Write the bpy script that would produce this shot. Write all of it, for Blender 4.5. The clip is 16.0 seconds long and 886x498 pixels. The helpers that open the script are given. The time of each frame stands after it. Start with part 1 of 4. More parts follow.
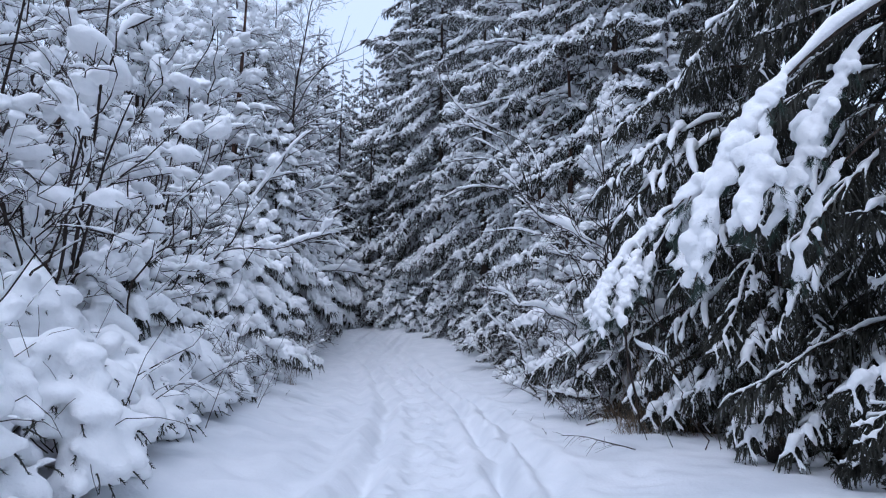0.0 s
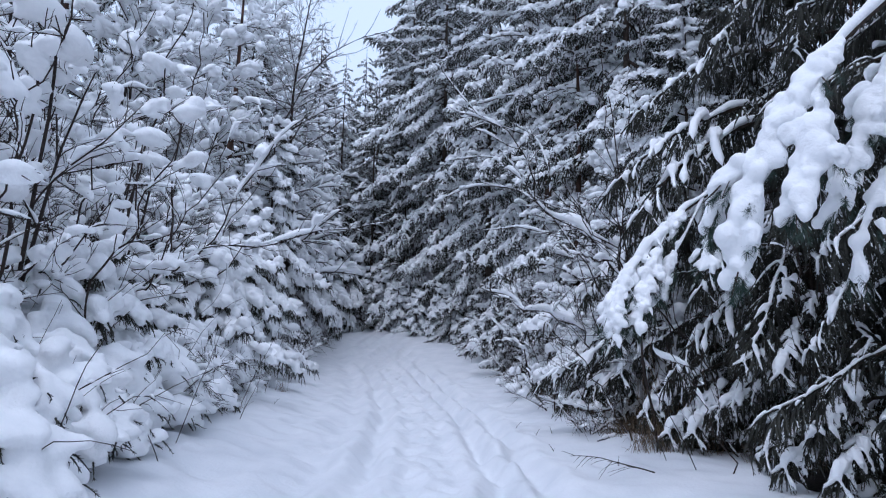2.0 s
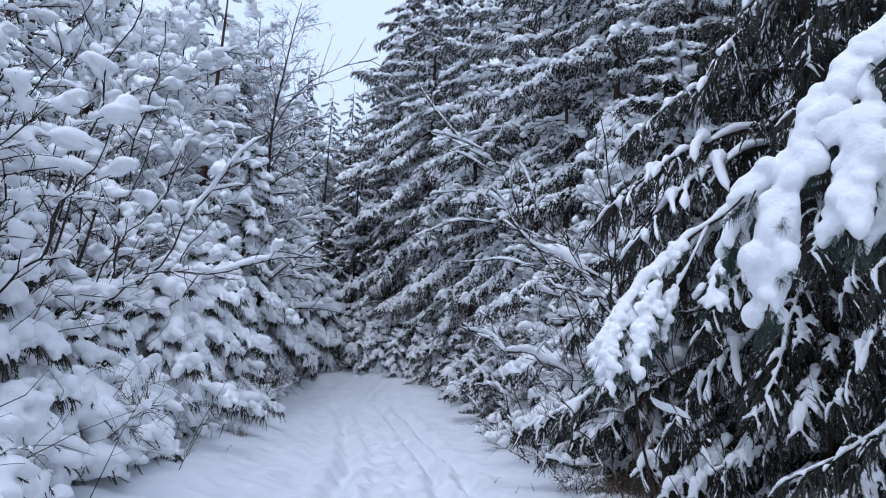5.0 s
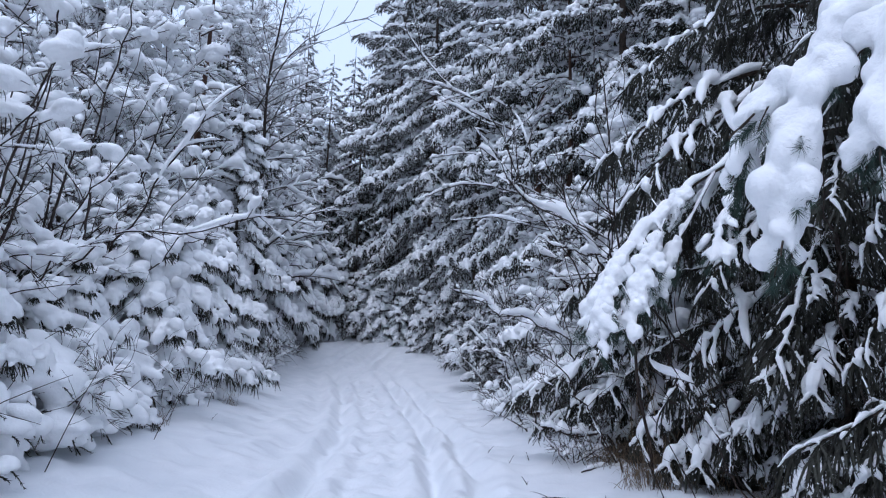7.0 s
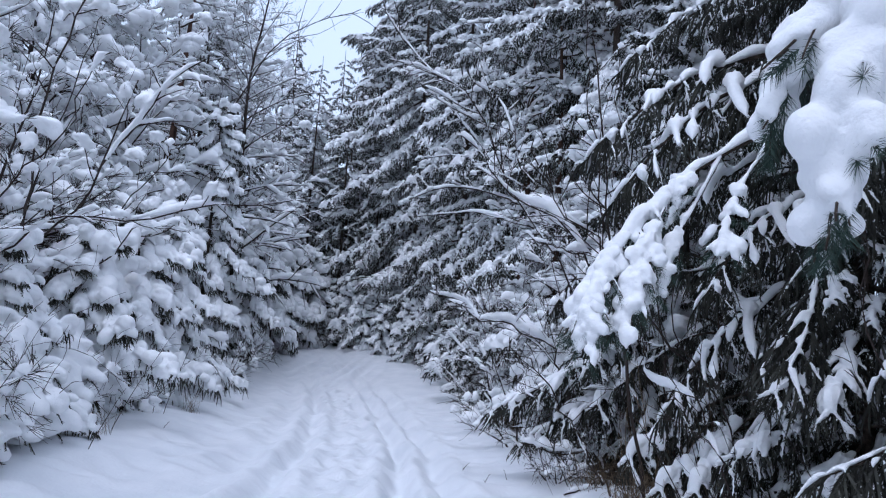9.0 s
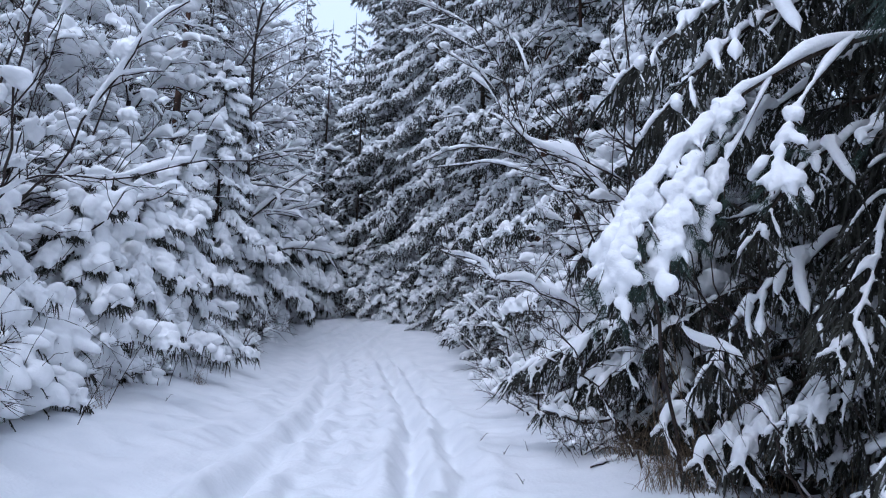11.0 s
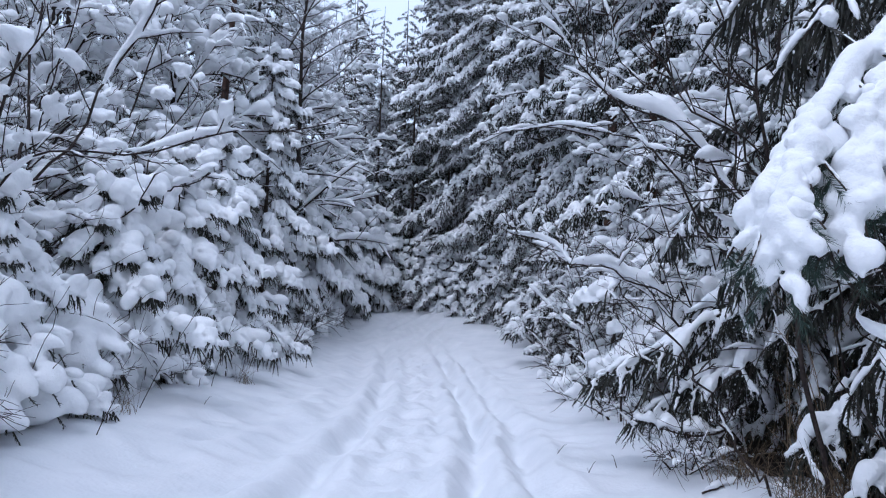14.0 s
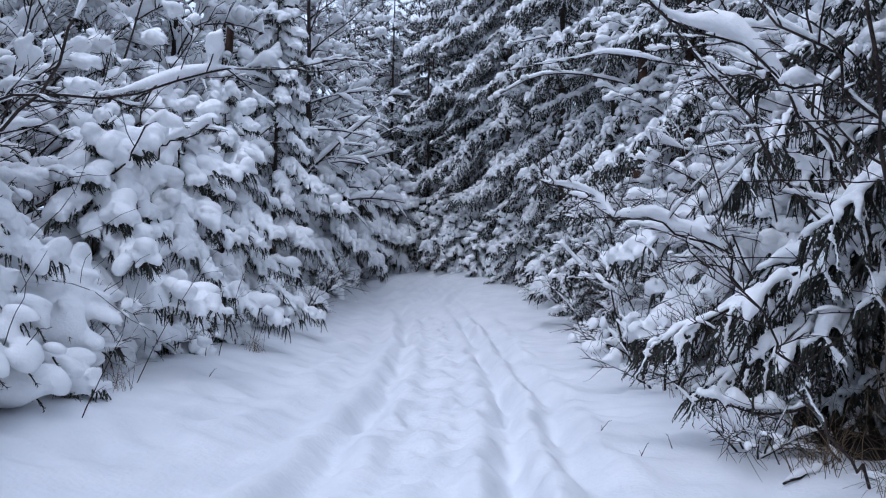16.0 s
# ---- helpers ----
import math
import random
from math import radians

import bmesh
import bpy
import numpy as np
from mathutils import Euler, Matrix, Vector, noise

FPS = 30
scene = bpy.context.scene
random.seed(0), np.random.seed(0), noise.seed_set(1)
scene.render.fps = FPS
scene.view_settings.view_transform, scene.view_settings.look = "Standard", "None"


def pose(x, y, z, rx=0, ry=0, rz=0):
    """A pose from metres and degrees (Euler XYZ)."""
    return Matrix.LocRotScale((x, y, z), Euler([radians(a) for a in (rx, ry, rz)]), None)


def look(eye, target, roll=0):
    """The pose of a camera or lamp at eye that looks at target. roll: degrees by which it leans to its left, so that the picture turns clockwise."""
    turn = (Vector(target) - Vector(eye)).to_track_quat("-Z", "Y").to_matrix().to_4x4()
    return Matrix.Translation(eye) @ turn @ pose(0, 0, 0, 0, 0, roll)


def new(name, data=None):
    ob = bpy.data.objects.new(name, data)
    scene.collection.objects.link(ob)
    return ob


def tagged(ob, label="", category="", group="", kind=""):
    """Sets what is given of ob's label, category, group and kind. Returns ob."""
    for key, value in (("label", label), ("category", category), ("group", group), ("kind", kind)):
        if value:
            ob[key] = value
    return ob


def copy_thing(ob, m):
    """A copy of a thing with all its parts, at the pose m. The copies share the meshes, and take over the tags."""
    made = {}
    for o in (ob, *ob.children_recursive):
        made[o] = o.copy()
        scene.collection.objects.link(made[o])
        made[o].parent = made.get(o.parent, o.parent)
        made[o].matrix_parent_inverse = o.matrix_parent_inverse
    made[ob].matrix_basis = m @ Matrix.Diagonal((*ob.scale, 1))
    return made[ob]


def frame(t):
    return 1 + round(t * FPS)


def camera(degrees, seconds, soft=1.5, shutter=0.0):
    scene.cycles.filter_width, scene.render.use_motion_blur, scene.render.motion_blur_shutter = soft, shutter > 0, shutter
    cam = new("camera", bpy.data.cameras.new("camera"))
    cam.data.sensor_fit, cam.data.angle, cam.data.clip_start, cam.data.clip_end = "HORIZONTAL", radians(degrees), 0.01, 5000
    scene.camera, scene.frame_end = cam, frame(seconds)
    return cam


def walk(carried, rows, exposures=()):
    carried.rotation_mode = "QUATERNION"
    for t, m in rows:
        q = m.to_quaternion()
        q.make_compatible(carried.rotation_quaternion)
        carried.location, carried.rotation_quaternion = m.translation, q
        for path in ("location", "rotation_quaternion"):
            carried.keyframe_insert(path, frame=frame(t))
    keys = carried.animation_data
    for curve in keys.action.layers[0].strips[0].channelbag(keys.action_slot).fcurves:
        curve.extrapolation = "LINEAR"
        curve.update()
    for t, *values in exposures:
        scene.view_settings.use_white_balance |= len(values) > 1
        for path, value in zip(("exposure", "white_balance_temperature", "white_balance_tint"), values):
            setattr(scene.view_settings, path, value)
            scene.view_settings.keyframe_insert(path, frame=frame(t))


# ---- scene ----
cam = camera(65.7, 16.0, 1.1)
PATH = [
    (0, (0.634, 0.213, 1.547), (0.489, 2.193, 1.785), 0.8),
    (0.5, (0.603, 0.494, 1.577), (0.454, 2.475, 1.808), 0.8),
    (1, (0.59, 0.726, 1.566), (0.438, 2.707, 1.796), 0.9),
    (1.5, (0.615, 0.939, 1.553), (0.459, 2.919, 1.787), 1.0),
    (2, (0.662, 1.153, 1.583), (0.502, 3.131, 1.831), 1.2),
    (2.5, (0.707, 1.316, 1.592), (0.545, 3.292, 1.856), 1.5),
    (3, (0.734, 1.501, 1.57), (0.563, 3.473, 1.85), 1.8),
    (3.5, (0.721, 1.745, 1.579), (0.557, 3.712, 1.901), 2.3),
    (4, (0.7, 1.916, 1.607), (0.568, 3.875, 1.985), 2.6),
    (6.5, (1.007, 2.802, 1.559), (0.872, 4.775, 1.862), 1.8),
    (7, (1.045, 2.952, 1.531), (0.894, 4.926, 1.813), 2.0),
    (7.5, (1.107, 3.19, 1.518), (0.966, 5.163, 1.809), 2.9),
    (8, (1.139, 3.428, 1.49), (1.024, 5.399, 1.807), 3.6),
    (8.5, (1.158, 3.642, 1.474), (1.046, 5.613, 1.795), 3.4),
    (11, (1.249, 4.616, 1.406), (1.072, 6.596, 1.632), 2.1),
    (11.5, (1.244, 4.828, 1.361), (1.069, 6.811, 1.558), 2.2),
    (12, (1.192, 5.054, 1.369), (1.005, 7.037, 1.549), 2.2),
    (12.5, (1.157, 5.219, 1.42), (0.948, 7.2, 1.592), 2.1),
    (13, (1.115, 5.369, 1.429), (0.874, 7.347, 1.599), 2.0),
    (13.5, (1.076, 5.639, 1.367), (0.775, 7.607, 1.558), 1.7),
    (14, (1.031, 5.861, 1.405), (0.691, 7.822, 1.606), 1.6),
    (14.5, (0.988, 6.065, 1.419), (0.629, 8.025, 1.599), 1.5),
    (15, (0.936, 6.286, 1.393), (0.571, 8.247, 1.537), 1.2),
    (15.5, (0.838, 6.561, 1.391), (0.467, 8.523, 1.504), 1.0),
    (16, (0.778, 6.751, 1.434), (0.394, 8.712, 1.517), 0.8),
]
walk(cam, [(t, look(eye, target, roll)) for t, eye, target, roll in PATH], [(0, -0.32, 5170, 14.5), (4, -0.28, 5170, 14.5), (8.5, -0.25, 5170, 14.5), (11, -0.2, 5170, 14.5), (13.5, -0.15, 5170, 14.5), (16, -0.22, 5170, 14.5)])

# ---- world, sun, exposure ----
world = bpy.data.worlds.new("sky")
scene.world = world
world.use_nodes = True
wn = world.node_tree
sky = wn.nodes.new("ShaderNodeTexSky")
sky.sky_type, sky.sun_disc = "NISHITA", False
sky.sun_elevation, sky.sun_rotation = radians(63), radians(198)
sky.air_density, sky.dust_density, sky.ozone_density = 0.8, 10.0, 0.8
veil = wn.nodes.new("ShaderNodeMixRGB")
veil.inputs[0].default_value, veil.inputs[2].default_value = 0.7, (9.7, 10.2, 10.6, 1)
wn.links.new(sky.outputs[0], veil.inputs[1])
wn.links.new(veil.outputs[0], wn.nodes["Background"].inputs[0])
wn.nodes["Background"].inputs[1].default_value = 0.14
sun = new("sun", bpy.data.lights.new("sun", "SUN"))
sun.data.energy, sun.data.angle, sun.data.color = 0.55, radians(45), (1.0, 0.97, 0.94)
sun.matrix_world = look((-6, -4, 38), (0, 14, 0))


# ---- materials ----
def material(name):
    m = bpy.data.materials.new(name)
    m.use_nodes = True
    return m, m.node_tree.nodes, m.node_tree.links, m.node_tree.nodes["Principled BSDF"]


def noisy(name, low, high, scale, rough, bump=0.0, bump_scale=60.0, island=False, stretch=(1, 1, 1)):
    """A surface of two colours mixed by noise at two scales, with fine relief."""
    m, nodes, links, shader = material(name)
    place = nodes.new("ShaderNodeTexCoord")
    size = nodes.new("ShaderNodeMapping")
    size.inputs["Scale"].default_value = stretch
    links.new(place.outputs["Object"], size.inputs[0])
    a = nodes.new("ShaderNodeTexNoise")
    a.inputs["Scale"].default_value, a.inputs["Detail"].default_value = scale, 6
    links.new(size.outputs[0], a.inputs["Vector"])
    ramp = nodes.new("ShaderNodeValToRGB")
    ramp.color_ramp.elements[0].position, ramp.color_ramp.elements[1].position = 0.3, 0.7
    ramp.color_ramp.elements[0].color, ramp.color_ramp.elements[1].color = (*low, 1), (*high, 1)
    if island:
        geo = nodes.new("ShaderNodeNewGeometry")
        add = nodes.new("ShaderNodeMath")
        add.operation = "MULTIPLY_ADD"
        add.inputs[1].default_value, add.inputs[2].default_value = 0.5, -0.25
        links.new(geo.outputs["Random Per Island"], add.inputs[0])
        both = nodes.new("ShaderNodeMath")
        links.new(add.outputs[0], both.inputs[0])
        links.new(a.outputs[0], both.inputs[1])
        links.new(both.outputs[0], ramp.inputs[0])
    else:
        links.new(a.outputs[0], ramp.inputs[0])
    links.new(ramp.outputs[0], shader.inputs["Base Color"])
    shader.inputs["Roughness"].default_value = rough
    if bump:
        b = nodes.new("ShaderNodeTexNoise")
        b.inputs["Scale"].default_value, b.inputs["Detail"].default_value = bump_scale, 5
        links.new(size.outputs[0], b.inputs["Vector"])
        relief = nodes.new("ShaderNodeBump")
        relief.inputs["Strength"].default_value, relief.inputs["Distance"].default_value = bump, 0.02
        links.new(b.outputs[0], relief.inputs["Height"])
        links.new(relief.outputs[0], shader.inputs["Normal"])
    shader.inputs["Specular IOR Level"].default_value = 0.25
    return m


SNOW = noisy("fresh_snow", (0.87, 0.88, 0.89), (0.93, 0.935, 0.94), 9.0, 0.75, 0.45, 38.0)
GROUND = noisy("trodden_snow", (0.72, 0.74, 0.765), (0.82, 0.83, 0.85), 1.6, 0.7, 0.45, 22.0)
BARK = noisy("dark_bark", (0.024, 0.018, 0.015), (0.085, 0.062, 0.048), 30.0, 0.9, 0.6, 90.0)
PINEBARK = noisy("pine_bark", (0.03, 0.02, 0.016), (0.12, 0.065, 0.045), 9.0, 0.9, 0.8, 40.0, stretch=(1, 1, 0.35))
TWIG = noisy("dark_twig", (0.016, 0.012, 0.011), (0.055, 0.040, 0.033), 40.0, 0.85)
NEEDLE = noisy("spruce_needles", (0.016, 0.016, 0.013), (0.056, 0.056, 0.044), 4.0, 0.6, island=True)
PINENEEDLE = noisy("pine_needles", (0.02, 0.04, 0.032), (0.07, 0.105, 0.08), 4.0, 0.55, island=True)
STRAW = noisy("dry_grass", (0.10, 0.075, 0.05), (0.26, 0.19, 0.12), 12.0, 0.9, island=True)
# earth and litter, painted near black to carry the shade below the boughs
SHADED_EARTH = noisy("shaded_earth", (0.009, 0.008, 0.007), (0.024, 0.019, 0.016), 14.0, 0.95, 0.7, 40.0)

# ---- mesh building ----
rng = np.random.default_rng(7)
UP = np.array((0.0, 0.0, 1.0))


def unit(v):
    return v / np.maximum(np.linalg.norm(v, axis=-1, keepdims=True), 1e-9)


def mesh_of(name, pieces, mat, smooth=True):
    """One mesh from pieces of (vertices, faces); the faces are arrays of triangles or quads."""
    verts, loops, starts, n, at = [], [], [], 0, 0
    for v, f in pieces:
        if not len(v) or not len(f):
            continue
        verts.append(v)
        loops.append((f + n).ravel())
        starts.append(at + np.arange(len(f)) * f.shape[1])
        n, at = n + len(v), at + f.size
    me = bpy.data.meshes.new(name)
    if verts:
        verts, loops, starts = np.concatenate(verts), np.concatenate(loops), np.concatenate(starts)
        me.vertices.add(len(verts))
        me.vertices.foreach_set("co", verts.astype(np.float32).ravel())
        me.loops.add(len(loops))
        me.loops.foreach_set("vertex_index", loops.astype(np.int32))
        me.polygons.add(len(starts))
        me.polygons.foreach_set("loop_start", starts.astype(np.int32))
        me.update(calc_edges=True)
        me.polygons.foreach_set("use_smooth", np.full(len(starts), smooth))
    me.materials.append(mat)
    return me


workshop = bpy.data.scenes.new("workshop")


def merged(pieces, voxel, rounds=3, name="snow", loose=()):
    """Snow pieces melted together into one smooth skin, with loose pieces beside it."""
    rough = bpy.data.objects.new("melt", mesh_of(name, pieces, SNOW))
    workshop.collection.objects.link(rough)
    skin = rough.modifiers.new("skin", "REMESH")
    skin.mode, skin.voxel_size, skin.use_smooth_shade = "VOXEL", voxel, True
    soft = rough.modifiers.new("soft", "SMOOTH")
    soft.factor, soft.iterations = 0.5, rounds
    layer = workshop.view_layers[0]
    layer.update()
    made = bpy.data.meshes.new_from_object(rough.evaluated_get(layer.depsgraph))
    v, f = np.zeros(len(made.vertices) * 3), np.zeros(len(made.loops), int)
    made.vertices.foreach_get("co", v)
    made.loops.foreach_get("vertex_index", f)
    old = rough.data
    bpy.data.objects.remove(rough)
    bpy.data.meshes.remove(old)
    bpy.data.meshes.remove(made)
    return mesh_of(name, [(v.reshape(-1, 3), f.reshape(-1, 4))] + list(loose), SNOW)


def part(name, me, parent, label=""):
    ob = new(name, me)
    ob.parent = parent
    return tagged(ob, label)


def tubes(p, r, sides=5, wide=1.0, lift=0.0, under=1.0):
    """Round sweeps along b paths of n points: p is (b, n, 3), r is (b, n). lift raises them, under flattens the belly."""
    b, n, _ = p.shape
    t = unit(np.gradient(p, axis=1))
    e1 = np.cross(t, UP)
    e1 = unit(e1 + 1e-4 * np.array((1.0, 0.3, 0)))
    e2 = np.cross(e1, t)
    a = np.arange(sides) * 2 * math.pi / sides
    s = np.where(np.sin(a) < 0, np.sin(a) * under, np.sin(a))
    ring = (p + UP * (lift * r)[..., None])[:, :, None] + r[:, :, None, None] * (
        np.cos(a)[:, None] * wide * e1[:, :, None] + s[:, None] * e2[:, :, None])
    v = ring.reshape(-1, 3)
    i = np.arange(b * n * sides).reshape(b, n, sides)
    j = np.roll(i, -1, axis=2)
    f = np.stack((i[:, :-1], j[:, :-1], j[:, 1:], i[:, 1:]), axis=-1).reshape(-1, 4)
    return v, f


def ball(level):
    bm = bmesh.new()
    bmesh.ops.create_icosphere(bm, subdivisions=level, radius=1.0)
    v = np.array([x.co for x in bm.verts])
    f = np.array([[x.index for x in y.verts] for y in bm.faces])
    bm.free()
    return v, f


def lumps(level, count, rough):
    """Lumpy balls with a flatter belly."""
    v, f = ball(level)
    made = []
    for _ in range(count):
        k = rng.normal(size=(7, 3)) * np.array([1.2, 1.2, 1.6, 2.2, 2.6, 3.2, 4.0])[:, None]
        w = 1 + rough * (np.sin(v @ k.T + rng.uniform(0, 6, 7)) * np.array([1, 1, .8, .6, .5, .4, .3])).sum(1)
        u = v * w[:, None]
        u[:, 2] = np.where(u[:, 2] < 0, u[:, 2] * 0.7, u[:, 2])
        made.append(u)
    return np.array(made), f


def small_lumps(count):
    """Eight-sided lumps for snow on far twigs."""
    v = np.array([(1, 0, 0), (0, 1, 0), (-1, 0, 0), (0, -1, 0), (0, 0, 1), (0, 0, -0.7)], float)
    f = np.array([(0, 1, 4), (1, 2, 4), (2, 3, 4), (3, 0, 4), (1, 0, 5), (2, 1, 5), (3, 2, 5), (0, 3, 5)])
    return v[None] * rng.uniform(0.8, 1.2, (count, 6, 1)), f


BLOB = {-2: small_lumps(12), -1: lumps(0, 12, 0.10), 0: lumps(1, 10, 0.08), 1: lumps(2, 12, 0.10)}


def blobs(c, s, level=1):
    """Snow pillows at the places c (n, 3), of the half sizes s (n, 3), turned at random."""
    tv, tf = BLOB[level]
    n = len(c)
    if not n:
        return np.zeros((0, 3)), np.zeros((0, 3), int)
    v = tv[rng.integers(0, len(tv), n)]
    a = rng.uniform(0, 6.28, n)
    x = v[..., 0] * s[:, None, 0]
    y = v[..., 1] * s[:, None, 1]
    ca, sa = np.cos(a)[:, None], np.sin(a)[:, None]
    out = np.stack((x * ca - y * sa, x * sa + y * ca, v[..., 2] * s[:, None, 2]), -1) + c[:, None]
    f = tf[None] + (np.arange(n) * tv.shape[1])[:, None, None]
    return out.reshape(-1, 3), f.reshape(-1, 3)


def grow(start, way, length, n, droop=0.0, wiggle=0.1):
    """Curves (b, n, 3) from start (b, 3) along way (b, 3) that sink by droop and wander by wiggle."""
    b = len(start)
    length = np.broadcast_to(np.asarray(length, float), (b,))
    droop = np.broadcast_to(np.asarray(droop, float), (b,))
    s = np.linspace(0, 1, n)
    wander = np.cumsum(rng.normal(size=(b, n, 3)) * wiggle, axis=1)
    d = unit(unit(way)[:, None] + wander - UP * (droop[:, None] * s)[..., None])
    step = d * (length / (n - 1))[:, None, None]
    p = np.concatenate((np.zeros((b, 1, 3)), np.cumsum(step[:, :-1], axis=1)), axis=1)
    return start[:, None] + p


def along(p, s):
    """Places and directions at the shares s (b, k) of the curves p (b, n, 3)."""
    b, n, _ = p.shape
    x = np.clip(s, 0, 0.9999) * (n - 1)
    i = x.astype(int)
    u = (x - i)[..., None]
    row = np.arange(b)[:, None]
    lo, hi = p[row, i], p[row, i + 1]
    return lo * (1 - u) + hi * u, unit(hi - lo)


def snow_on(p, r, sides=6, lumpy=0.3, wide=1.15, lift=0.55, gaps=0.0, cling=0.0):
    """Lying snow on curves: little on steep pieces (cling: the least), rounded off at the ends; gaps: the share that has fallen off."""
    b, n, _ = p.shape
    t = unit(np.gradient(p, axis=1))
    flat = np.sqrt(np.maximum(1 - t[..., 2] ** 2, 0.0))
    flat = np.clip((flat - 0.35) / 0.45, cling, 1)
    ends = np.ones(n)
    ends[0], ends[-1] = 0.12, 0.08
    if n > 4:
        ends[1], ends[-2] = 0.75, 0.72
    nz = rng.normal(size=(b, n))
    nz[:, 1:] = (nz[:, 1:] + nz[:, :-1]) * 0.72
    rr = r * flat * ends * (1 + lumpy * nz).clip(0.4, 1.8)
    if gaps:
        lie = rng.uniform(0, 1, (b, n)) > gaps
        rr = np.where(lie, rr, rr * 0.15)
    return tubes(p, rr.clip(0.0005), sides, wide, lift, 0.5)


def blobs_along(c, t, s, level):
    """Snow lumps at c (n, 3), long along t (n, 3), of the half sizes s (n, 3): length, width, height."""
    tv, tf = BLOB[level]
    n = len(c)
    v = tv[rng.integers(0, len(tv), n)] * np.concatenate((rng.choice((-1.0, 1.0), (n, 1, 2)), np.ones((n, 1, 1))), 2)
    ey = unit(np.cross(UP, t) + 1e-4 * np.array((0.3, 1.0, 0)))
    ez = np.cross(t, ey)
    out = c[:, None] + v[..., :1] * (s[:, :1] * t)[:, None] + v[..., 1:2] * (s[:, 1:2] * ey)[:, None] + v[..., 2:] * (s[:, 2:] * ez)[:, None]
    f = tf[None] + (np.arange(n) * tv.shape[1])[:, None, None]
    return out.reshape(-1, 3), f.reshape(-1, 3)


def lumps_on(p, spacing, r, level, cling=0.3, jitter=0.25, first=1.15, last=0.65, tall=1.0, long=1.7):
    """Rows of small snow lumps that lie on the curves p and run into one another; r is (b,) or a number."""
    b = len(p)
    if not b:
        return np.zeros((0, 3)), np.zeros((0, 3), int)
    k = max(2, int(np.linalg.norm(np.diff(p, axis=1), axis=2).sum(1).mean() / spacing))
    s = (np.arange(k) + rng.uniform(0.1, 0.9, (b, k))) / k
    c, t = along(p, s)
    flat = np.clip((np.sqrt(np.maximum(1 - t[..., 2] ** 2, 0)) - 0.3) / 0.5, cling, 1)
    w = np.broadcast_to(np.asarray(r, float).reshape(-1, 1), (b, k)) * flat * rng.uniform(0.6, 1.25, (b, k)) * (first + (last - first) * s)
    c = c + UP * (0.5 * w)[..., None] + rng.normal(size=c.shape) * (jitter * w)[..., None]
    w = w.reshape(-1, 1)
    n = len(w)
    d = unit(t.reshape(-1, 3) + rng.normal(size=(n, 3)) * 0.18)
    return blobs_along(c.reshape(-1, 3), d, np.concatenate((w * long * rng.uniform(0.75, 1.3, (n, 1)), w * rng.uniform(0.85, 1.15, (n, 1)), w * tall * rng.uniform(0.7, 1.0, (n, 1))), 1), level)


def pillows_on(p, count, low, high, fat, level):
    """Draped pillows of snow: rows of overlapping lumps on random stretches of the curves p."""
    pick = rng.integers(0, len(p), count)
    at = rng.uniform(0.05, 0.65, (count, 1))
    k = 10
    u = np.linspace(0, 1, k)
    c, t = along(p[pick], at + u[None] * rng.uniform(0.2, 0.4, (count, 1)))
    r = rng.uniform(low, high, (count, 1)) * fat * (0.35 + 0.45 * np.sin(u * math.pi) ** 0.7)
    r = r * rng.uniform(0.7, 1.25, r.shape)
    c[..., 2] = c[..., 2] * 0.6 + c[..., 2].mean(1, keepdims=True) * 0.4 + 0.3 * r
    c += rng.normal(size=c.shape) * 0.42 * r[..., None] * np.array((1, 1, 0.6))
    w = r.reshape(-1, 1)
    n = len(w)
    d = unit(t.reshape(-1, 3) * np.array((1, 1, 0.5)) + rng.normal(size=(n, 3)) * 0.3)
    return blobs_along(c.reshape(-1, 3), d, np.concatenate((w * rng.uniform(0.95, 1.45, (n, 1)), w * rng.uniform(0.8, 1.1, (n, 1)), w * rng.uniform(0.65, 0.95, (n, 1))), 1), level)


def ridge(p, m, r, sides=6, cling=0.1, bare=0.12, uneven=0.7):
    """A smooth ridge of snow on top of the curves p, swelling and thinning along them; bare: the share without snow."""
    b = len(p)
    s = np.tile(np.linspace(0, 1, m), (b, 1))
    q, t = along(p, s)
    q[:, 1:-1] = (q[:, :-2] + 2 * q[:, 1:-1] + q[:, 2:]) / 4
    flat = np.clip((np.sqrt(np.maximum(1 - t[..., 2] ** 2, 0)) - 0.45) / 0.45, cling, 1)
    nz = rng.normal(size=(b, m + 4))
    nz = (nz[:, :-4] + 2 * nz[:, 1:-3] + 2 * nz[:, 2:-2] + 2 * nz[:, 3:-1] + nz[:, 4:]) / 3.74
    w = np.asarray(r, float).reshape(-1, 1) * flat * (1 + uneven * nz).clip(0.2, 2.4)
    w = np.where(rng.uniform(0, 1, (b, m)) < bare, w * 0.25, w)
    w[:, 1:-1] = (w[:, :-2] + 2 * w[:, 1:-1] + w[:, 2:]) / 4
    w[:, 0] *= 0.1
    w[:, -1] *= 0.1
    return tubes(q, w.clip(0.0006), sides, 1.05, 0.85, 0.5)


def drape(axis, wide, thick, first=0.15, fringe=0.45, sag=0.8, rows=26, cols=11):
    """A sheet of snow over a bough: domed along its axis, sinking to an uneven fringe at both sides."""
    u = np.linspace(first, 1.0, rows)
    c, t = along(axis, u[None])
    c, t = c[0], t[0]
    t[1:-1] = unit(t[:-2] + t[1:-1] + t[2:])
    side = unit(np.cross(t * np.array((1, 1, 0)) + np.array((0.25, 0, 0)), UP))
    ends = np.sqrt(np.clip(np.minimum((u - first) / 0.15, (1.03 - u) / 0.12), 0.02, 1))
    full = wide * (1 - 0.55 * (u - first)) * ends
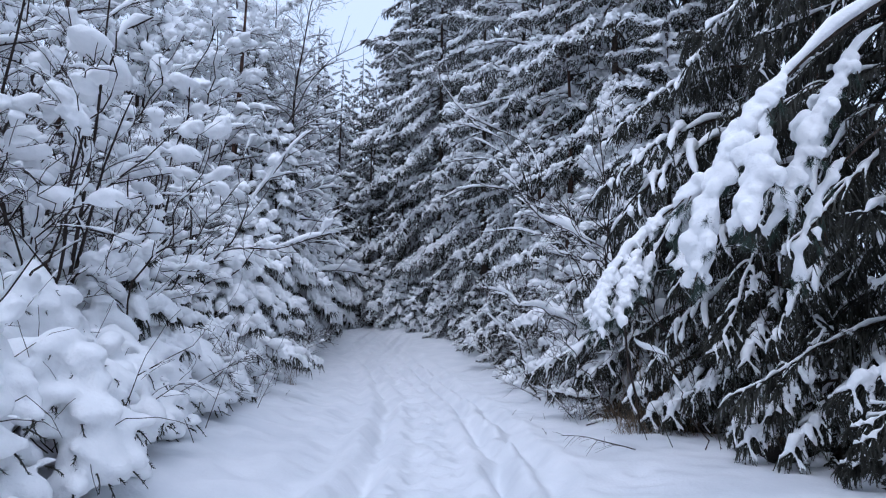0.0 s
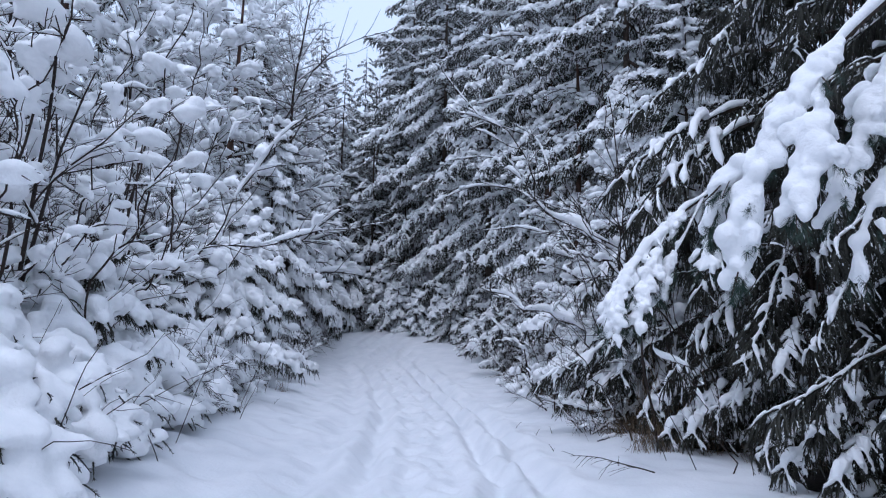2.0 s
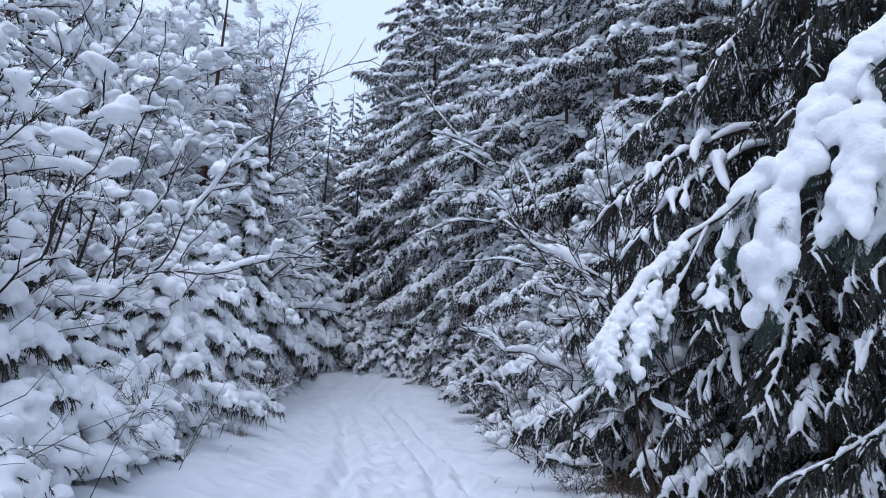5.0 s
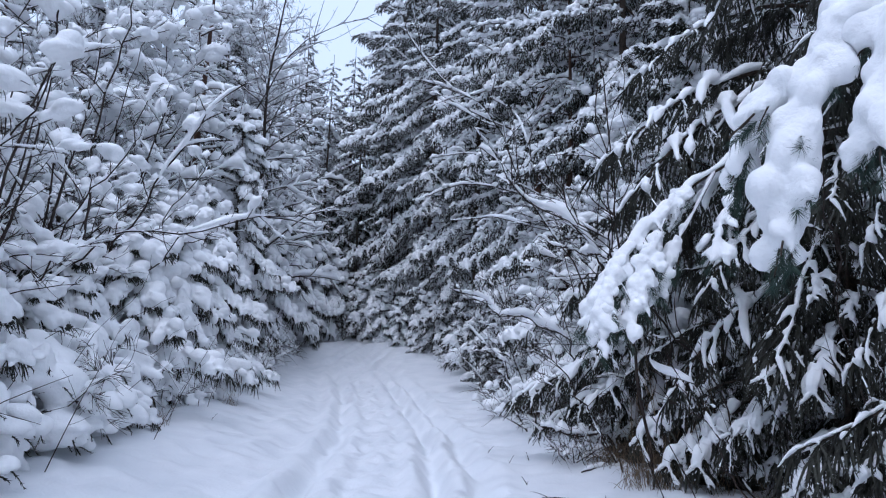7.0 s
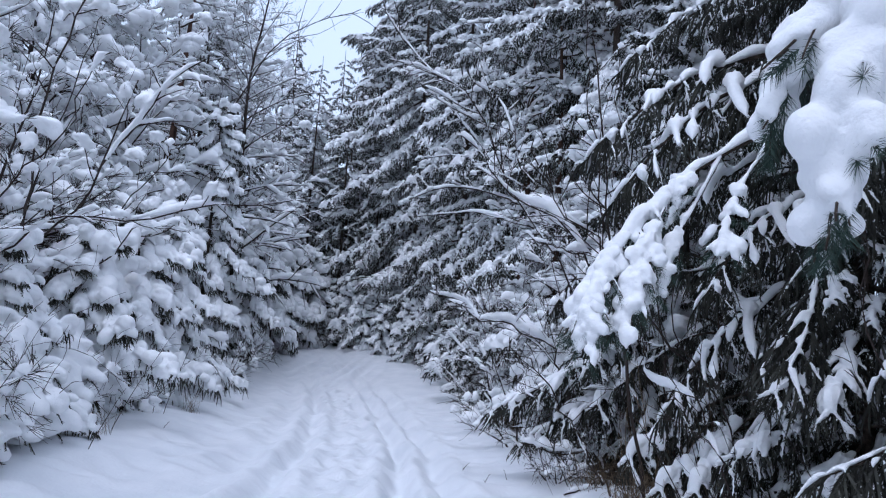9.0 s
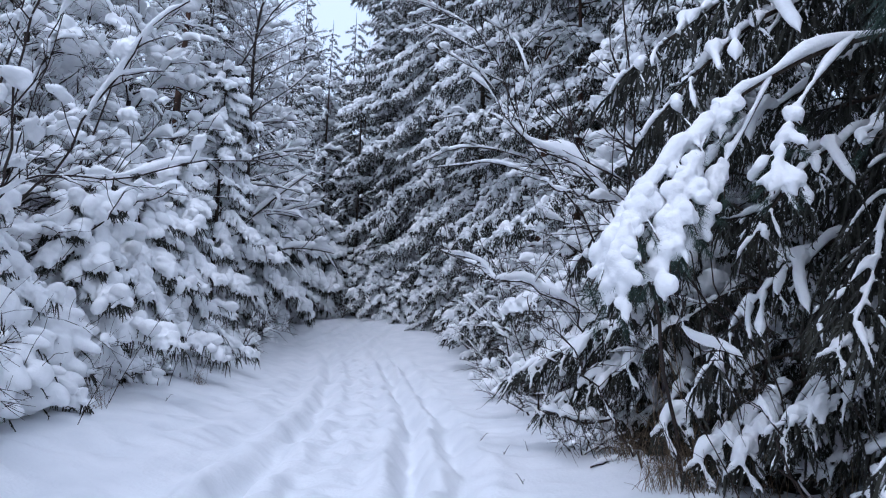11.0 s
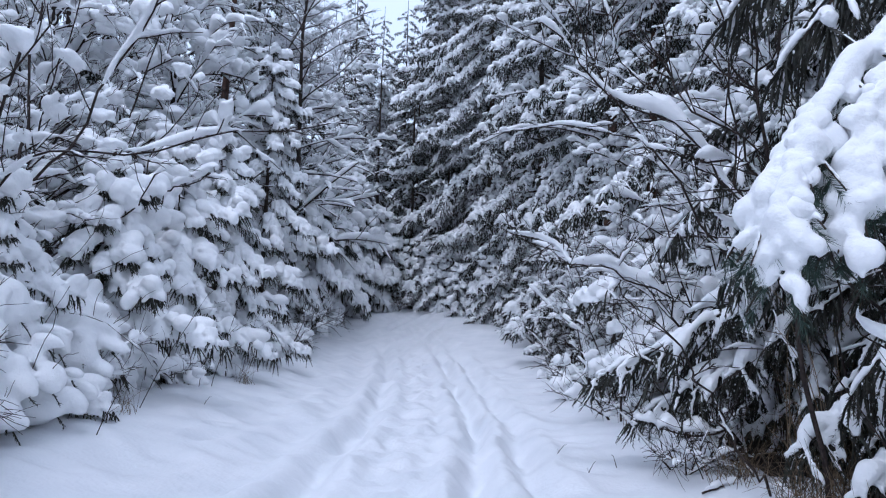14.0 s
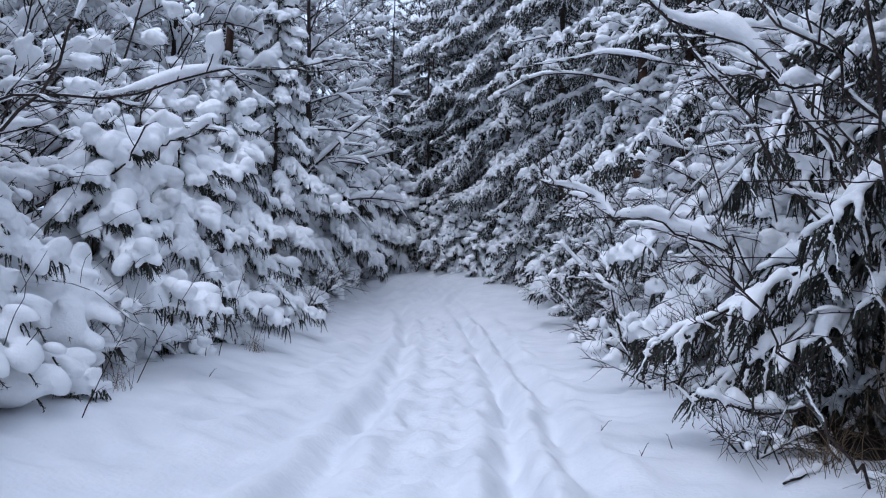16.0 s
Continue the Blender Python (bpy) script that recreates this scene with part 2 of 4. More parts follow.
    v = np.linspace(-1, 1, cols)
    w = full[:, None] * (1 - fringe * rng.uniform(0, 1, (rows, 2)))
    w = np.where(v[None] < 0, w[:, :1], w[:, 1:])
    far = np.abs(v)[None]
    ph = rng.uniform(0, 6, 6)
    nz = np.sin(u * 14 + ph[0])[:, None] * np.sin(v * 2.4 + ph[1])[None] + 0.7 * np.sin(u * 27 + ph[2])[:, None] * np.sin(v * 4 + ph[3])[None] + 0.5 * np.sin(u * 9 + ph[4])[:, None]
    h = thick * (1.15 - 0.6 * u[:, None]) * ends[:, None] * (1 - far ** 2.6) * (1 + 0.35 * nz).clip(0.3)
    low = c[:, None] + (v[None] * w)[..., None] * side[:, None] + (far * w * 0.6)[..., None] * t[:, None] - (far ** 1.6 * w * sag)[..., None] * UP
    low += rng.normal(size=low.shape) * 0.004
    v3 = np.concatenate((low + h[..., None] * UP, low - UP * 0.012 - 0.15 * h[..., None] * UP)).reshape(-1, 3)
    i = np.arange(rows * cols).reshape(rows, cols)
    o = rows * cols
    top = np.stack((i[:-1, :-1], i[:-1, 1:], i[1:, 1:], i[1:, :-1]), -1).reshape(-1, 4)
    rim = np.concatenate((i[:, 0], i[-1, 1:], i[-2::-1, -1], i[0, -2:0:-1]))
    nxt = np.roll(rim, -1)
    return v3, np.concatenate((top[:, ::-1], top + o, np.stack((rim, nxt, nxt + o, rim + o), -1)))


def needles(p, spacing, size, width, spread=0.6, first=0.0):
    """Needles as narrow leaves round the curves p."""
    length = np.linalg.norm(np.diff(p, axis=1), axis=2).sum(1).mean()
    k = max(3, int(length / spacing))
    s = rng.uniform(first, 1, (len(p), k))
    c, t = along(p, s)
    c, t = c.reshape(-1, 3), t.reshape(-1, 3)
    side = rng.normal(size=c.shape)
    side = unit(side - (side * t).sum(-1, keepdims=True) * t)
    d = unit(t * 0.75 + side * spread)
    w = unit(np.cross(d, rng.normal(size=c.shape))) * width * 0.5
    tip = c + d * (size * rng.uniform(0.7, 1.2, len(c)))[:, None]
    v = np.stack((c - w, c + w, tip), 1).reshape(-1, 3)
    return v, np.arange(len(v)).reshape(-1, 3)


def place(piece, m):
    v, f = piece
    m = np.array(m)
    return v @ m[:3, :3].T + m[:3, 3], f


# ---- the ground ----
def centre(y):
    u = y - 7.0
    return -0.1 - 0.062 * u - 0.0063 * u * np.abs(u) - 0.05 * np.maximum(y - 35.0, 0) ** 2


def rise(y):
    s = np.clip((y - 18.0) / 22.0, 0, 1)
    far = np.clip((y - 42.0) / 60.0, 0, 1)
    return 1.75 * s * s * (3 - 2 * s) - 1.2 * far * far * (3 - 2 * far)


def wave(x, y, seed, count, low, high):
    g = np.random.default_rng(seed)
    out = np.zeros_like(x)
    for _ in range(count):
        f, a, ph = g.uniform(low, high), g.uniform(0, 6.28), g.uniform(0, 6.28)
        out += np.sin(f * (x * math.cos(a) + y * math.sin(a)) + ph) / f
    return out


def ground_height(x, y):
    x, y = np.asarray(x, float), np.asarray(y, float)
    d = np.clip(x - centre(y), -60, 60)
    near = np.exp(-(np.maximum(np.abs(d) - 4, 0) / 3) ** 2)
    wob = 0.05 * np.sin(0.9 * y) + 0.04 * np.sin(2.1 * y + 1.0)
    z = rise(y) - 0.05
    z += 0.30 / (1 + np.exp((d + 2.55 + wob) * 3.2)) + 0.14 / (1 + np.exp(-(d - 2.6 + wob) * 3.5)) + 0.30 / (1 + np.exp((d + 4.1 + wob) * 3.0))
    for at, w, deep in ((-0.62, 0.17, 0.19), (0.92, 0.15, 0.20), (1.42, 0.17, 0.14), (-0.1, 0.2, 0.07), (0.4, 0.2, 0.06), (-1.25, 0.24, 0.09)):
        e = d - at - 0.5 * wob - 0.03 * np.sin(3.3 * y + 9 * at) - 0.02 * np.sin(7.1 * y + 5 * at)
        deep = deep * (1 + 0.25 * np.sin(1.7 * y + 7 * at) + 0.2 * np.sin(4.3 * y + 3 * at))
        z -= deep * np.exp(-(e / w) ** 2) * near
        z += deep * 0.32 * np.exp(-((np.abs(e) - 2.0 * w) / (0.8 * w)) ** 2) * near
    z += 0.020 * wave(x, y, 3, 10, 2.0, 5.0) + 0.034 * wave(x, y, 4, 12, 6.0, 14.0)
    road = np.exp(-(np.maximum(np.abs(d - 0.2) - 1.2, 0) / 0.5) ** 2)
    z += wave(x, y, 5, 14, 14.0, 40.0) * near * (0.016 + 0.045 * road)
    g = np.random.default_rng(11)
    for k in range(330):
        fy = 3.0 + k * 0.085 + g.uniform(-0.08, 0.08)
        fd = (0.10, 0.25, 0.40, -0.35, -0.05, 1.15)[k % 6] + g.uniform(-0.25, 0.25)
        fx = centre(fy) + fd
        q = ((x - fx) / g.uniform(0.06, 0.11)) ** 2 + ((y - fy) / g.uniform(0.09, 0.17)) ** 2
        z = z - g.uniform(0.02, 0.06) * np.exp(-q) + 0.012 * np.exp(-(np.sqrt(q) - 1.7) ** 2 * 3)
    for k in range(70):
        fy = 7.0 + k * 0.25 + g.uniform(-0.2, 0.2)
        fx = centre(fy) + (g.uniform(-3.0, -1.4) if k % 3 else g.uniform(1.8, 2.6))
        q = ((x - fx) / g.uniform(0.10, 0.30)) ** 2 + ((y - fy) / g.uniform(0.10, 0.30)) ** 2
        z = z - g.uniform(0.02, 0.07) * np.exp(-q) + g.uniform(0.0, 0.03) * np.exp(-(np.sqrt(q) - 1.6) ** 2 * 3)
    return z


def spread_out(a, b, step, far):
    mid = np.arange(a, b + step / 2, step)
    out, s = [], step
    x = 0.0
    while x < far:
        s *= 1.32
        x += s
        out.append(x)
    out = np.array(out)
    return np.concatenate(((a - out)[::-1], mid, b + out))


gx, gy = np.meshgrid(spread_out(-5.6, 4.0, 0.05, 2600), spread_out(6.0, 24, 0.06, 2600))
gz = ground_height(gx, gy)
idx = np.arange(gx.size).reshape(gx.shape)
quad = np.stack((idx[:-1, :-1], idx[:-1, 1:], idx[1:, 1:], idx[1:, :-1]), -1).reshape(-1, 4)
ground = new("ground", mesh_of("ground", [(np.stack((gx, gy, gz), -1).reshape(-1, 3), quad)], GROUND))
tagged(ground, "snow-covered forest track with two wheel ruts and footprints", "ground", kind="structure")


def floor_at(x, y):
    return float(ground_height(np.array([x]), np.array([y]))[0])


# ---- spruce boughs ----
def spruce_bough(length, kind):
    """The pieces (wood, needles, snow) of a bough along +x; kind: near, mid, heavy or far."""
    k, h, m, hang, gap, size, width, coat, sides = {
        "near": (18, 9, 5, 1.2, 0.0115, 0.038, 0.010, 1.0, 6),
        "shade": (20, 10, 5, 1.5, 0.0105, 0.040, 0.011, 0.6, 6),
        "mid": (15, 8, 4, 0.7, 0.045, 0.066, 0.028, 1.6, 5),
        "heavy": (14, 6, 4, 1.15, 0.014, 0.040, 0.010, 1.3, 5),
        "far": (8, 3, 3, 0.9, 0.05, 0.13, 0.055, 1.6, 4)}[kind]
    if kind == "mid":
        k = int(15 * max(1.0, length / 2.2))
    n = 10
    s = np.linspace(0, 1, n)
    sag = {"shade": 40, "near": 40, "mid": 20, "heavy": 46, "far": 34}[kind]
    head = {"shade": 2, "near": 2, "mid": -10, "heavy": 2, "far": -10}[kind]
    pitch = np.radians(head - sag * np.sin(s * 2.4) + 10 * s + rng.uniform(-6, 6) + np.cumsum(rng.normal(size=n) * 4))
    pitch = np.maximum(pitch, -0.85)
    turn = np.cumsum(rng.normal(size=n) * 0.10)
    d = np.stack((np.cos(pitch) * np.cos(turn), np.cos(pitch) * np.sin(turn), np.sin(pitch)), -1)
    axis = np.concatenate((np.zeros((1, 3)), np.cumsum(d[:-1], 0))) * length / (n - 1)
    axis = axis[None]
    sl = np.linspace(0.20, 0.98, k)[None] + rng.uniform(-0.02, 0.02, (1, k))
    c, t = along(axis, sl)
    c, t, sl = c[0], t[0], sl[0]
    side = np.where(np.arange(k) % 2, 1.0, -1.0)[:, None] * unit(np.cross(t, UP))
    way = t * rng.uniform(0.8, 1.1, (k, 1)) + side * rng.uniform(0.45, 1.0, (k, 1)) + UP * rng.uniform(-0.3, 0.15, (k, 1))
    ll = min(length, 2.8) * (0.27 * (1 - sl) ** 0.7 + 0.09) * rng.uniform(0.5, 1.25, k)
    lat = grow(c, way, ll, m, rng.uniform(0.5, 1.3, k), 0.12)
    st = np.tile(np.linspace(0.15, 1.0, h), (k, 1)) + rng.uniform(-0.05, 0.05, (k, h))
    tc, tt = along(lat, st)
    alt = np.where(np.arange(h) % 2, 1.0, -1.0)[None, :, None]
    tway = tt * 0.6 + alt * unit(np.cross(tt, UP)) * 0.45 - UP * rng.uniform(0.2, 1.5, (k, h, 1)) * hang
    tlen = (rng.uniform(0.11, 0.34, (k, h)) * (0.5 + 0.25 * min(length, 2.6))).ravel()
    twig = grow(tc.reshape(-1, 3), tway.reshape(-1, 3), tlen, 4, 0.9 * hang, 0.10)
    wood = [tubes(axis, np.linspace(0.010 * length + 0.004, 0.004, n)[None], 3 if kind == "far" else 5)]
    if kind != "far":
        wood.append(tubes(lat, np.tile(np.linspace(0.006, 0.002, m), (k, 1)), 3))
    core = {"shade": 0.011, "near": 0.010, "mid": 0.022, "heavy": 0.011, "far": 0.0}[kind]
    green = [needles(twig, gap, size, width), needles(lat, gap, size, width), needles(axis, gap, size, width, first=0.25)]
    if core:
        green.append(tubes(twig, np.tile(core * np.array([0.7, 1.0, 0.8, 0.15]), (len(twig), 1)), 3))
        green.append(tubes(lat, np.tile(core * np.linspace(1.1, 0.5, m), (k, 1)), 3))
    fat = coat * rng.uniform(0.35, 1.15, (k, 1))
    on = sl > 0.3
    if kind == "heavy":
        white = [drape(axis, 0.15 * min(length, 1.7) + 0.11, 0.080 * min(length, 1.8) + 0.075, 0.12, 0.5, 0.75),
                 ridge(lat[on], 9, 0.062 * fat[on, 0], 6, 0.5, 0.05), lumps_on(lat[on], 0.15, 0.118 * fat[on, 0], 1, 0.7, 0.35, 1.0, 0.8, 1.15, 1.2)]
    elif kind == "shade":
        white = [ridge(axis[:, 2:], 22, 0.028, 7, 0.3, 0.3, 0.6), ridge(lat[on], 9, 0.033 * fat[on, 0] / 0.6, 6, 0.4, 0.25, 0.5), lumps_on(lat[on], 0.2, 0.02 * fat[on, 0], 0, 0.4, long=1.6)]
    elif kind == "near":
        full = rng.uniform(0.6, 1.2, k)
        white = [ridge(axis[:, 2:], 22, 0.038 + 0.006 * length, 7, 0.5, 0.12, 0.6), ridge(lat[on], 9, 0.053 * full[on], 6, 0.6, 0.05, 0.5),
                 ridge(twig[::2], 6, 0.021, 5, 0.55, 0.1, 0.4), lumps_on(lat[on], 0.11, 0.036 * full[on], 0, 0.5, long=1.6)]
    elif kind == "mid":
        white = [lumps_on(axis[:, 1:], 0.07, 0.070, -1, 0.6, 0.7, long=1.4), lumps_on(lat, 0.075, 0.056 * fat[:, 0], -1, 0.7, 0.4, long=1.4)]
    else:
        white = [snow_on(axis, 0.07 * np.linspace(0.5, 1.2, n)[None], 4, 0.5, 1.3, gaps=0.3, cling=0.3),
                 snow_on(lat[on], (0.075 * fat * np.linspace(1.2, 0.6, m))[on], 4, 0.5, 1.2, cling=0.35)]
    some = rng.uniform(0, 1, len(twig)) < {"shade": 0.4, "near": 0.4, "mid": 0.95, "heavy": 0.35, "far": 0.4}[kind]
    if some.any():
        gap_s, r_s = {"shade": (0.06, 0.012), "near": (0.05, 0.0135), "mid": (0.058, 0.049), "heavy": (0.08, 0.024), "far": (0.3, 0.05)}[kind]
        white.append(lumps_on(twig[some], gap_s, r_s, {"near": 0, "shade": 0, "mid": -2}.get(kind, -1), 0.45, long=2.2))
    return wood, green, white, axis[0, -1]


def bough_set(lengths, kind):
    made = []

    def melt(white):
        return merged(white[:-1], {"heavy": 0.019, "near": 0.016, "shade": 0.016}[kind], loose=white[-1:]) if kind in ("heavy", "near", "shade") else mesh_of("snow", white, SNOW)

    for length in lengths:
        wood, green, white, end = spruce_bough(length, kind)
        made.append((length, wood, green, white, mesh_of("branch", wood, BARK), mesh_of("needles", green, NEEDLE, False), melt(white), end))
    return made


NEAR = bough_set((2.6, 2.2, 1.8, 1.5, 1.1), "near")
SHADE = bough_set((2.6, 2.0, 1.5), "shade")
MID = bough_set((4.2, 3.4, 2.8, 2.2, 1.7, 1.1, 0.7), "mid")
HEAVY = bough_set((2.5, 1.9, 1.5, 1.2, 0.9, 0.7, 0.5), "heavy")
FAR = bough_set((2.6, 2.0, 1.4, 0.9), "far")


def spruce_plan(height, reach, low, step, seed, taper=0.75, tip=(-12, 30), wild=0.0):
    """Bough poses of a spruce: (height, azimuth, length, pitch)."""
    g = np.random.default_rng(seed)
    z, az, rows = low, g.uniform(0, 360), []
    while z < height * 0.97:
        share = (z - low) / (height - low)
        length = reach * (1 - share) ** taper * (0.6 + 0.4 * min(1.0, share * 5)) * g.uniform(0.6 - 0.25 * wild, 1.2 + 0.1 * wild) + 0.18
        az += 137.5 + g.uniform(-25, 25)
        rows.append((z, az, length, tip[0] + tip[1] * share + g.uniform(-14 - 12 * wild, 12 + 8 * wild)))
        z += step * g.uniform(0.6, 1.4) * (0.45 + 0.55 * (1 - share))
    return rows


def trunk_mesh(height, radius, mat, lean=0.0, bend=0.03):
    n = 14
    s = np.linspace(0, 1, n)
    p = np.stack((lean * height * s ** 1.5 + bend * np.sin(s * 5 + rng.uniform(0, 6)), bend * np.sin(s * 6 + rng.uniform(0, 6)), height * s), -1)
    r = radius * (1 - s * 0.93) + radius * 0.35 * np.exp(-s * 30)
    return mesh_of("trunk", [tubes(p[None], r[None], 9)], mat)


def spruce(x, y, height, reach, seed, boughs, label, low=0.25, step=0.14, upper=None, split=6.5, wild=0.3, reaching=()):
    """A spruce with each bough a part, its needles and snow under it. Above the height split it takes the boughs of upper.
    reaching: rows of (height on the trunk, tip) for boughs that end at a known place."""
    root = tagged(new("spruce"), label, "tree", "spruces along the track")
    root.location = (x, y, floor_at(x, y) - 0.05)
    part("trunk", trunk_mesh(height, 0.008 * height + 0.02, BARK), root)
    g = np.random.default_rng(seed + 50)
    for z, az, length, tip in spruce_plan(height, reach, low, step, seed, wild=wild):
        kit = boughs if z < split or upper is None else upper
        near = sorted(kit, key=lambda b: abs(b[0] - length * 1.1) + g.uniform(0, 0.35))[0]
        k = length / near[0]
        m = pose(0, 0, z, g.uniform(-12, 12), -tip, az) @ Matrix.Diagonal((k, k * g.choice((-1, 1)), k, 1))
        branch = part("branch", near[4], root)
        branch.matrix_local = m
        tagged(part("needles", near[5], branch), kind="stuff")
        tagged(part("snow", near[6], branch), kind="stuff")
    for i, (z, tip) in enumerate(reaching):
        way = Vector(tip) - root.location - Vector((0, 0, z))
        near = sorted(boughs, key=lambda b: abs(b[0] - way.length) + 0.3 * g.uniform())[0]
        end = Vector(near[7])
        flat = Vector((way.x, way.y, 0)).to_track_quat("X", "Z")
        pitch = math.atan2(way.z, math.hypot(way.x, way.y)) - math.atan2(end.z, math.hypot(end.x, end.y))
        yaw = math.atan2(end.y, end.x)
        k = way.length / end.length
        branch = part("branch", near[4], root)
        branch.matrix_local = Matrix.Translation((0, 0, z)) @ flat.to_matrix().to_4x4() @ Matrix.Rotation(-pitch, 4, "Y") @ Matrix.Rotation(-yaw, 4, "Z") @ Matrix.Scale(k, 4)
        tagged(part("needles", near[5], branch), kind="stuff")
        tagged(part("snow", near[6], branch), kind="stuff")
    return root


def far_spruce(height, reach, seed, kit, step, label, low=0.4, taper=0.75, droop=(-12, 30), wild=0.0):
    """A spruce whose crown is joined: trunk, branches, needles and snow."""
    root = tagged(new("spruce"), label, "tree", "spruces of the forest")
    part("trunk", trunk_mesh(height, 0.007 * height + 0.02, BARK), root)
    g = np.random.default_rng(seed)
    wood, green, white = [], [], []
    for z, az, length, tip in spruce_plan(height, reach, low, step, seed, taper, droop, wild):
        near = sorted(kit, key=lambda b: abs(b[0] - length * g.uniform(0.8, 1.2)))[0]
        k = length / near[0]
        m = pose(0, 0, z, g.uniform(-12, 12), -tip, az) @ Matrix.Diagonal((k, k, k, 1))
        wood += [place(q, m) for q in near[1]]
        green += [place(q, m) for q in near[2]]
        white += [place(q, m) for q in near[3]]
    tagged(part("branch", mesh_of("branch", wood, BARK), root), kind="stuff")
    tagged(part("needles", mesh_of("needles", green, NEEDLE, False), root), kind="stuff")
    tagged(part("snow", mesh_of("snow", white, SNOW), root), kind="stuff")
    return root


def put_copies(kind, rows, sink=0.05):
    """Stand copies of a built thing at rows of (x, y, scale, turn); the first row takes the thing itself."""
    first = True
    for x, y, k, turn in rows:
        m = pose(x, y, floor_at(x, y) - sink, 0, 0, turn) @ Matrix.Scale(k, 4)
        if first:
            kind.matrix_basis = m
        else:
            kept = kind.scale.copy()
            kind.scale = (1, 1, 1)
            copy_thing(kind, m)
            kind.scale = kept
        first = False


# ---- bare broadleaf saplings ----
def limb(axis, radius, load, twigs=8, reach=0.9, pillows=4, fine=4, big=1.0, far=False, side=1.0, uneven=0.7):
    """Pieces (wood, twigs, snow) of one limb along axis (1, n, 3) with side twigs and the snow on them."""
    n = axis.shape[1]
    size = np.linalg.norm(np.diff(axis[0], axis=0), axis=1).sum()
    s = np.sort(rng.uniform(0.15, 0.97, (1, twigs)), axis=1)
    c, t = along(axis, s)
    c, t = c[0], t[0]
    out = rng.normal(size=(twigs, 3))
    out = unit(out - (out * t).sum(-1, keepdims=True) * t)
    way = t * 0.7 + out * 0.95 + UP * 0.2
    ln = reach * size * (0.25 + 0.35 * (1 - s[0])) * rng.uniform(0.6, 1.3, twigs)
    sub = grow(c, way, ln, 7, rng.uniform(-0.2, 0.45, twigs), 0.10)
    sf = rng.uniform(0.25, 0.97, (twigs, fine))
    fc, ft = along(sub, sf)
    fo = unit(rng.normal(size=fc.shape))
    fway = (ft * 0.9 + fo * 0.7 + UP * 0.15).reshape(-1, 3)
    thin = grow(fc.reshape(-1, 3), fway, rng.uniform(0.12, 0.45, twigs * fine) * reach, 5, 0.2, 0.12)
    wood = [tubes(axis, radius * np.linspace(1, 0.35, n)[None], 6)]
    thinner = [tubes(sub, np.tile(np.linspace(0.42, 0.16, 7) * radius, (twigs, 1)).clip(0.0025), 4),
               tubes(thin, np.tile(np.linspace(0.005, 0.0022, 5), (twigs * fine, 1)), 3)]
    white = [ridge(axis, 26, 0.034 * load + radius * 0.5, 7, 0.08, 0.12, uneven),
             ridge(sub, 8 if far else 13, 0.024 * load * side * rng.uniform(0.5, 1.3, twigs), 5 if far else 6, 0.12)]
    keep = rng.uniform(0, 1, len(thin)) < 0.25
    white.append(lumps_on(thin[keep], 0.10, 0.018 * load * side, -1, 0.15, 0.2, long=2.6))
    if pillows:
        white.append(pillows_on(sub, pillows, 0.04, 0.105, load * big, 0 if far else 1))
    return wood, thinner, white


def sapling(height, stems, limbs, load, label, lean=0.25, name="sapling", pillows=4, low=0.25, big=1.0, mat=TWIG, thick=1.0, fine=4):
    """A many-stemmed leafless sapling: each stem and each limb is a part, with its snow under it."""
    root = tagged(new(name), label, "tree" if height > 2.4 else "bush", "snowy broadleaf growth")
    for _ in range(stems):
        a = rng.uniform(0, 6.28)
        way = np.array([[math.cos(a) * lean, math.sin(a) * lean, 1.0]])
        h = height * rng.uniform(0.7, 1.1)
        axis = grow(np.array([[math.cos(a) * 0.12, math.sin(a) * 0.12, -0.1]]), way, h, 14, rng.uniform(0.0, 0.5), 0.045)
        r = (0.007 * height + 0.009) * thick
        stem = part("stem", mesh_of("stem", [tubes(axis, r * np.linspace(1, 0.25, 14)[None], 6)], mat), root)
        tagged(part("snow", mesh_of("snow", [snow_on(axis[:, 5:], np.full((1, 9), 0.03 * load), 6, 0.5)], SNOW), stem), kind="stuff")
        for s in np.linspace(low, 0.97, limbs) + rng.uniform(-0.03, 0.03, limbs):
            c, t = along(axis, np.array([[s]]))
            o = rng.uniform(0, 6.28)
            w = t[0] * 0.7 + np.array([[math.cos(o), math.sin(o), 0.1]])
            ln = height * 0.42 * (1.05 - s) + 0.35
            ax = grow(c[0], w, ln * rng.uniform(0.7, 1.2), 9, rng.uniform(-0.3, 0.6), 0.09)
            wood, thinner, white = limb(ax, max(0.005, r * 0.55 * (1.1 - s)), load, 5, 0.9, pillows, fine, big)
            branch = part("branch", mesh_of("branch", wood, mat), root)
            tagged(part("twig_spray", mesh_of("twig_spray", thinner, mat), branch), kind="stuff")
            tagged(part("snow", merged(white, 0.024, 2), branch), kind="stuff")
    return root


def bare_tree(height, limbs, load, label, seed, low=0.12):
    """A leafless forest tree whose branches, twigs and snow are joined."""
    g = np.random.default_rng(seed)
    root = tagged(new("broadleaf_tree"), label, "tree", "leafless trees of the forest")
    axis = grow(np.array([[0.0, 0.0, -0.1]]), np.array([[g.uniform(-0.1, 0.1), g.uniform(-0.1, 0.1), 1.0]]), height, 16, 0.0, 0.03)
    r = 0.006 * height + 0.02
    part("trunk", mesh_of("trunk", [tubes(axis, r * np.linspace(1, 0.12, 16)[None], 7)], TWIG), root)
    wood, thinner, white = [], [], []
    for i in range(limbs):
        s = low + (0.98 - low) * (i + g.uniform(0, 0.9)) / limbs
